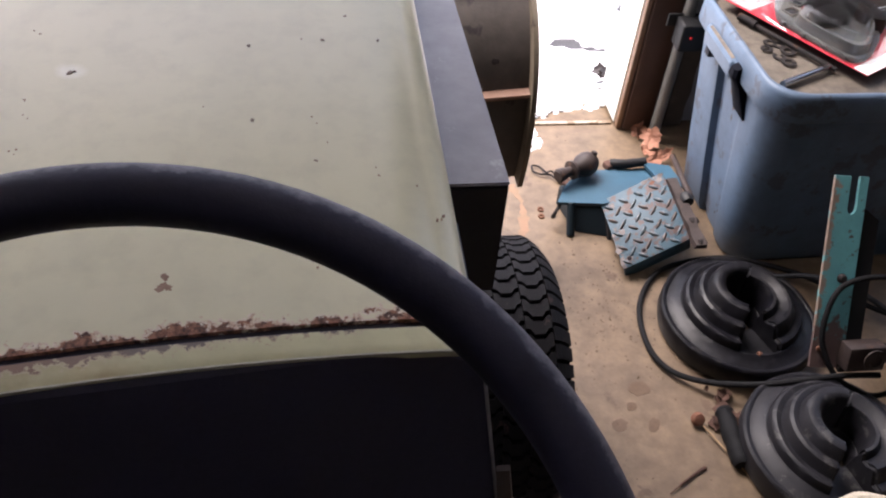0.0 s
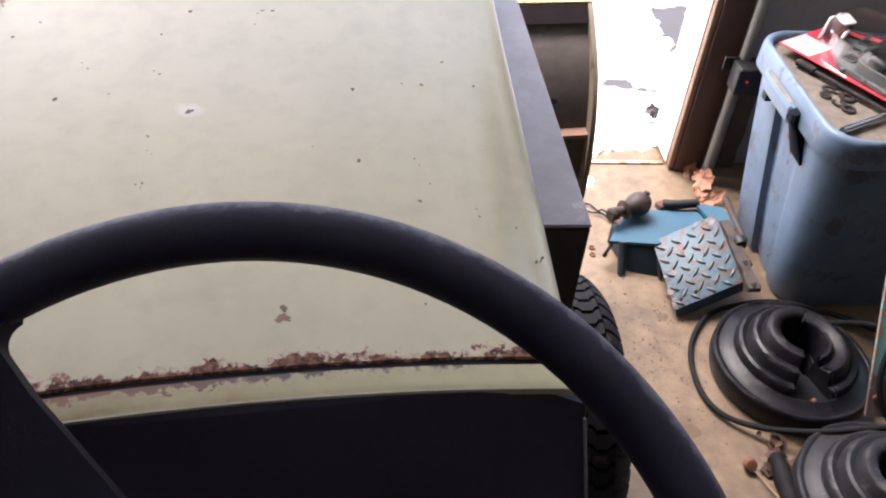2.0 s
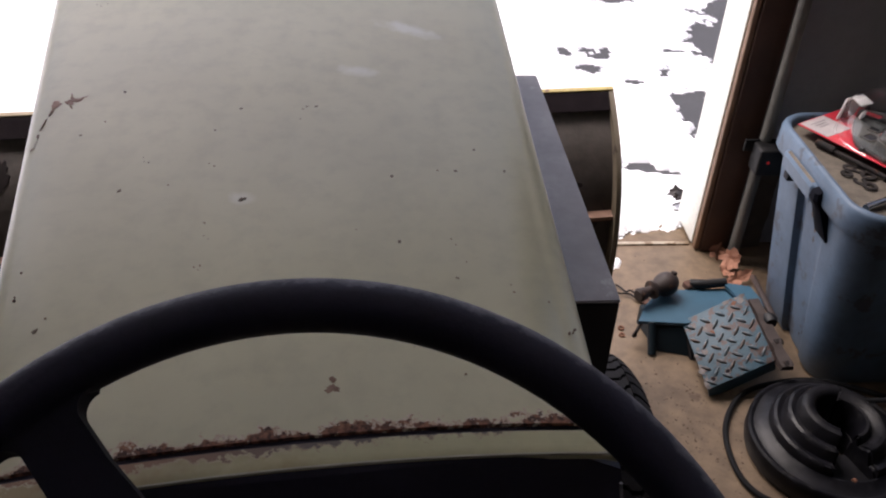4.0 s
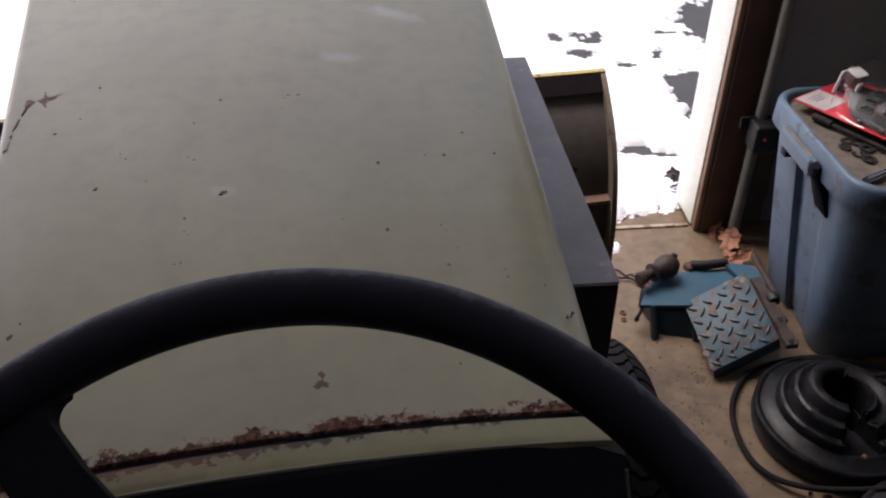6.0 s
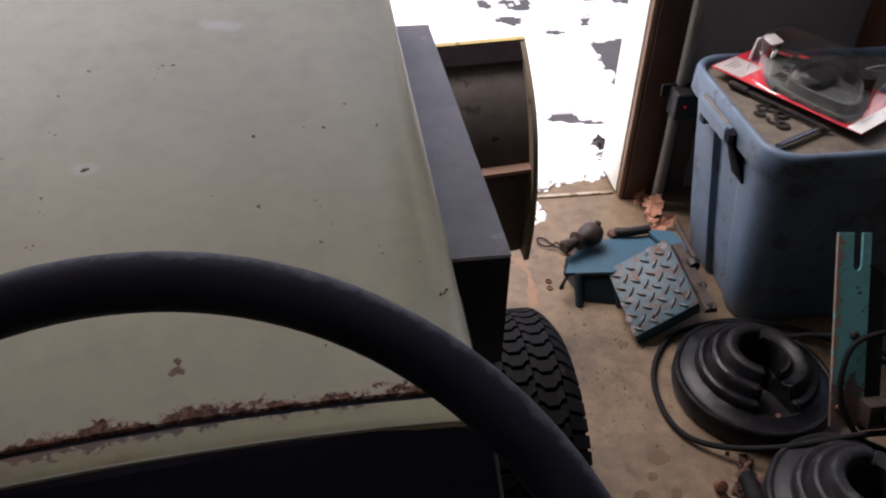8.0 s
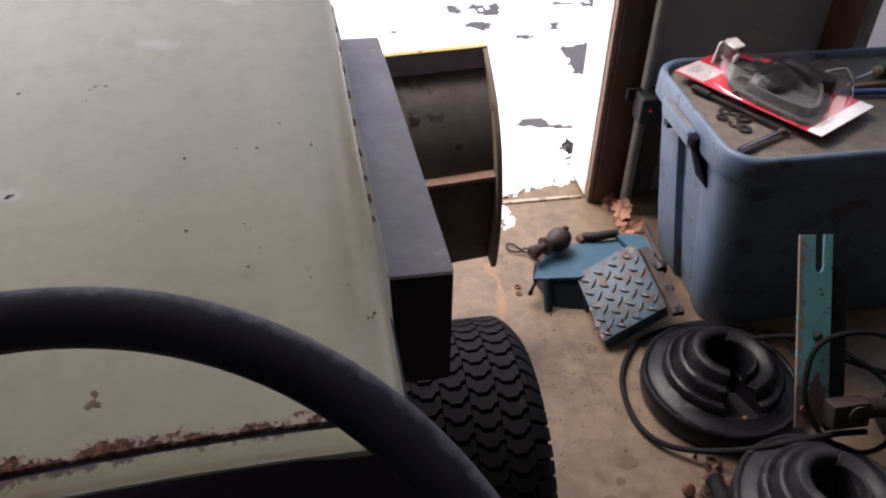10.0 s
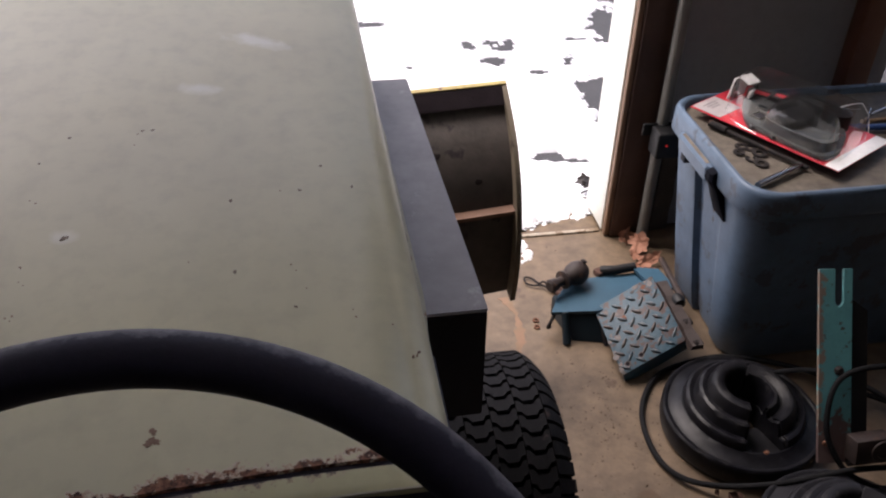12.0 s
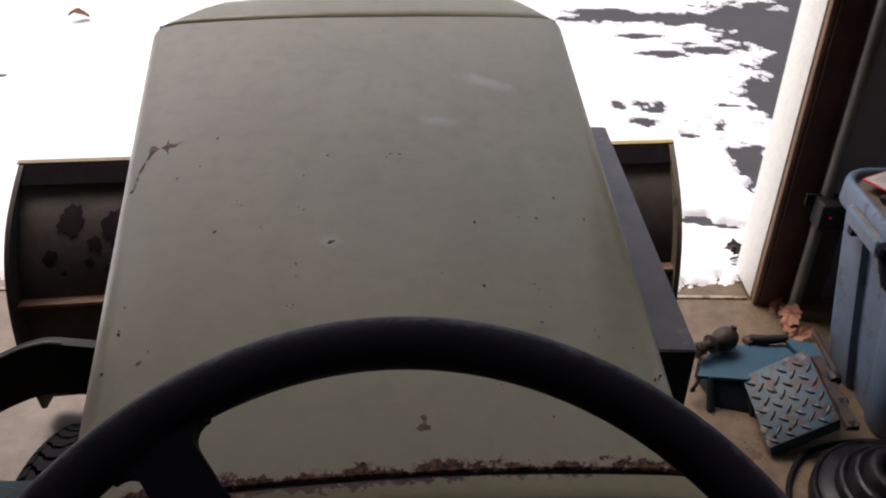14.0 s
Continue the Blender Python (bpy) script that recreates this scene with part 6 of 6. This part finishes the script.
for k in range(330):
    x, y = rg.uniform(0.42, 1.0), rg.uniform(0.45, 1.56)
    if rg.random() < 0.6:
        x, y = rg.gauss(0.70, 0.07), rg.gauss(0.97, 0.11)
    s = rg.uniform(0.0005, 0.0019)
    box(bm, (x, y, s * 0.4), (s * rg.uniform(1, 3), s, s), pose(0, 0, 0, 0, 0, rg.uniform(0, 180)))
solid("grit", bm, GRITM, "scattered dark grit and crumbs on the floor", "grit", "stuff", smooth=False)
for k, (x, y, z) in enumerate(((0.598, 1.256, 0.0), (0.601, 1.279, 0.0))):
    bm = lathe(bmesh.new(), [(0.0042, 0.0), (0.0075, 0.0), (0.0075, 0.003), (0.0042, 0.003), (0.0042, 0.0)], pose(x, y, 0.0005), 6 if k == 0 else 14)
    solid("hex_nut" if k == 0 else "washer", bm, RUST, "small rusty steel nut lying on the floor" if k == 0 else "small rusty washer lying on the floor", "nut", smooth=False)
swab = thing("brush_stick", "thin pale stick with a brown head lying on the floor", "stick")
part("stick", sweep(bmesh.new(), [(0.772, 0.69, 0.010), (0.81, 0.61, 0.006), (0.86, 0.50, 0.004)], 0.0017, 8), WOOD, swab)
part("head", lathe(bmesh.new(), [(0, 0.012), (0.010, 0.010), (0.013, 0.002), (0.010, -0.006), (0, -0.007)], axes((0.767, 0.70, 0.012), (0.8, 0.3, 0.3), (0, 0.5, 0.5)), 14), RUST, swab, "brown head")
bm = sweep(bmesh.new(), smooth_path([(0.675, 0.565, 0.003), (0.70, 0.58, 0.005), (0.735, 0.60, 0.004), (0.752, 0.608, 0.003)], 4), [0.001] * 4 + [0.0025] * 5 + [0.0035] * 4, 7)
solid("twig", bm, SCRAP, "thin dark dry twig lying on the floor", "twig")
old = thing("old_brush_head", "rusty black cylinder with crumbling brown end, lying on the floor", "scrap")
pts = [(0.820 - 0.008 * f, 0.715 - 0.115 * f, 0.015) for f in [i / 14 for i in range(15)]]
part("cylinder", sweep(bmesh.new(), pts, [0.0165 + 0.003 * noise.noise(Vector((i * 0.8, 1.3, 4.4))) - (0.004 if i in (0, 14) else 0) for i in range(15)], 14), CABLE, old)
for k in range(6):
    part("crust", prism(bmesh.new(), blob(rg, rg.uniform(0.004, 0.008), 9, 0.45), -0.001, 0.0016, pose(0.817 + rg.uniform(-0.007, 0.009), 0.66 + rg.uniform(-0.05, 0.05), 0.026, rg.uniform(-20, 20), rg.uniform(-25, 25), rg.uniform(0, 180))), SCRAP, old, "crumbling rust crust", smooth=False)
for k in range(14):
    m = pose(0.826 + rg.uniform(-0.030, 0.028), 0.730 + rg.uniform(-0.045, 0.035), 0.006 + rg.uniform(0, 0.010), rg.uniform(-35, 35), rg.uniform(-35, 35), rg.uniform(0, 180))
    part("flake", prism(bmesh.new(), blob(rg, rg.uniform(0.005, 0.013), 9, 0.4), -0.0012, 0.0012, m), SCRAP, old, smooth=False)
rp = thing("rope", "short piece of pale twisted rope on the weight", "rope")
for ph in (0, 2.1, 4.2):
    pts = [(0.90 + 0.14 * f, 0.479 + 0.012 * math.sin(5 * f), 0.077) for f in [i / 40 for i in range(41)]]
    pts = [(x, y + 0.006 * math.cos(40 * i / 40 + ph), z + 0.006 * math.sin(40 * i / 40 + ph)) for i, (x, y, z) in enumerate(pts)]
    part("strand", sweep(bmesh.new(), pts, 0.0072, 8), ROPE, rp)
bm = bmesh.new()
st = 0.0028
cells = {}


def crumb(x, y):
    v = noise.fractal(Vector((x * 42, y * 42, 5.5)), 0.7, 2.2, 4)
    e = 1.0 - (((x - 0.622) / 0.030) ** 2 + ((y - 1.552) / 0.050) ** 2)
    return 0.011 * (0.5 * e + 0.75 * v - 0.12)


for i in range(46):
    for j in range(52):
        q = ((i, j), (i + 1, j), (i + 1, j + 1), (i, j + 1))
        if max(crumb(0.56 + a * st, 1.45 + b * st) for a, b in q) < 0.0:
            continue
        f = []
        for a, b in q:
            if (a, b) not in cells:
                cells[a, b] = bm.verts.new((0.56 + a * st, 1.45 + b * st, max(-0.002, crumb(0.56 + a * st, 1.45 + b * st))))
            f.append(cells[a, b])
        bm.faces.new(f)
solid("snow_crumbs", bm, SNOW, "crumbs of snow trodden onto the floor", "snow", "stuff", angle=80)

# ---- chips and rust on the hood ----
def on_hood(x, y):
    y0, y1 = rear_y(x), 0.742 + 0.115 * x
    k = (y - y0) / (y1 - y0)
    xl, xr = -0.122 - 0.115 * k, 0.205 - 0.011 * k
    u = 2 * (x - xl) / (xr - xl) - 1
    e = max(0.0, min(0.95, (xl + 0.020 - x) / 0.020))
    bend = math.sqrt(1 - e * e)
    return hood_z(x, y) + 0.006 * (1 - u * u) + 0.0012 * noise.noise(Vector((x * 7, y * 7, 1.7))) - 0.020 * (1 - bend), e / bend


def hood_mark(bm, x, y, r, rg, rough=0.4, n=9, stretch=1.0, turn=0.0, lift=0.00025):
    z, slope = on_hood(x, y)
    m = Matrix.Translation((x, y, z)) @ axes((0, 0, 0), (1, 0, slope - 0.0192), (0, 1, 0.0857)) @ pose(0, 0, 0, 0, 0, turn) @ Matrix.Diagonal((stretch, 1, 1, 1))
    prism(bm, blob(rg, r, n, rough), -0.0015, lift, m)


rg = random.Random(5)
HOLES = ((-0.1171, 0.4875), (-0.1358, 0.4301), (-0.0404, 0.4345), (-0.0255, 0.4638), (0.0232, 0.4684), (0.0307, 0.4690), (-0.0924, 0.3635), (0.0929, 0.3118), (0.1332, 0.3898), (0.1684, 0.3928), (0.0028, 0.7090), (-0.1081, 0.2379), (-0.1282, 0.2319), (0.1275, 0.2802), (0.1483, 0.4176), (0.0884, 0.3808))
for x, y in HOLES:
    bm = bmesh.new()
    hood_mark(bm, x, y, rg.uniform(0.0007, 0.0012), rg, 0.45, 9, rg.uniform(0.8, 1.7), rg.uniform(0, 180))
    part("paint_chip", bm, CHIP, hood, smooth=False)
FAINT = ((-0.1189, 0.4496), (0.0232, 0.4538), (-0.0837, 0.3989), (-0.0370, 0.3935), (-0.0648, 0.3674), (0.1240, 0.3864), (-0.0308, 0.3315), (-0.0266, 0.3149), (0.0629, 0.3235), (0.1298, 0.3142), (-0.0278, 0.2860), (-0.1307, 0.2881), (-0.1286, 0.2667), (0.1336, 0.2970), (0.1587, 0.2746), (-0.1037, 0.2452), (0.0991, 0.2281), (0.1287, 0.2085), (0.1819, 0.2608), (0.1909, 0.2414), (-0.1754, 0.6387), (-0.172, 0.641), (0.0237, 0.4655))
for x, y in FAINT:
    bm = bmesh.new()
    for k in range(rg.choice((1, 2, 3))):
        hood_mark(bm, x + rg.uniform(-0.004, 0.004), y + rg.uniform(-0.005, 0.005), rg.uniform(0.0003, 0.0007), rg, 0.5, 8, rg.uniform(0.8, 1.8), rg.uniform(0, 180))
    part("paint_chip", bm, RUSTLIGHT if rg.random() < 0.85 else CHIP, hood, smooth=False)
bm = bmesh.new()
hood_mark(bm, -0.0108, 0.3526, 0.0014, rg, 0.4, 11, 1.5, 35, 0.0003)
hood_mark(bm, -0.0088, 0.3535, 0.0008, rg, 0.4, 9, 1.3, 10, 0.0003)
part("dent", bm, CHIP, hood, smooth=False)
for dx, dy, r in ((0.0, 0.0046, 0.0016), (0.0006, 0.0040, 0.0012), (0.0006, 0.0020, 0.0008), (0.0002, -0.0010, 0.0017), (0.0018, -0.0024, 0.0020), (-0.0008, -0.0026, 0.0019), (0.0030, -0.0034, 0.0010), (-0.0022, -0.0034, 0.0009)):
    bm = bmesh.new()
    hood_mark(bm, 0.0565 + dx, 0.1962 + dy, r, rg, 0.5, 13, rg.uniform(0.9, 1.4), rg.uniform(0, 180), 0.00012 + 0.01 * r)
    part("rust_spot", bm, RUSTLIGHT, hood, smooth=False)
bm = bmesh.new()
k = 0
for x0, y0, x1, y1, r0, r1, n in ((-0.1560, 0.4765, -0.1485, 0.4785, 0.0022, 0.0014, 12), (-0.1485, 0.4785, -0.1443, 0.4829, 0.0008, 0.0005, 4), (-0.1550, 0.480, -0.1575, 0.4866, 0.0010, 0.0004, 5), (-0.1540, 0.470, -0.1515, 0.4655, 0.0007, 0.0005, 4), (-0.1660, 0.4715, -0.1640, 0.4700, 0.0020, 0.0016, 6), (-0.1640, 0.472, -0.1560, 0.4765, 0.0007, 0.0010, 4), (-0.1655, 0.468, -0.1662, 0.4580, 0.0007, 0.0004, 8), (-0.1668, 0.4520, -0.1677, 0.4400, 0.0004, 0.0005, 8), (-0.1672, 0.4335, -0.1665, 0.4300, 0.0006, 0.0004, 4), (-0.1662, 0.4250, -0.1660, 0.4210, 0.0004, 0.0003, 3), (-0.1672, 0.4178, -0.1655, 0.4180, 0.0006, 0.0003, 3)):
    for i in range(n):
        f = i / max(1, n - 1)
        r = (r0 + (r1 - r0) * f) * rg.uniform(0.75, 1.2)
        hood_mark(bm, x0 + (x1 - x0) * f + rg.gauss(0, 0.35 * r), y0 + (y1 - y0) * f + rg.gauss(0, 0.5 * r), r, rg, 0.55, 10, rg.uniform(0.9, 1.6), rg.uniform(0, 180), 0.0001 + 0.000004 * k)
        k += 1
part("rust_patch", bm, PINKRUST, hood, "flaking rust patch", smooth=False)
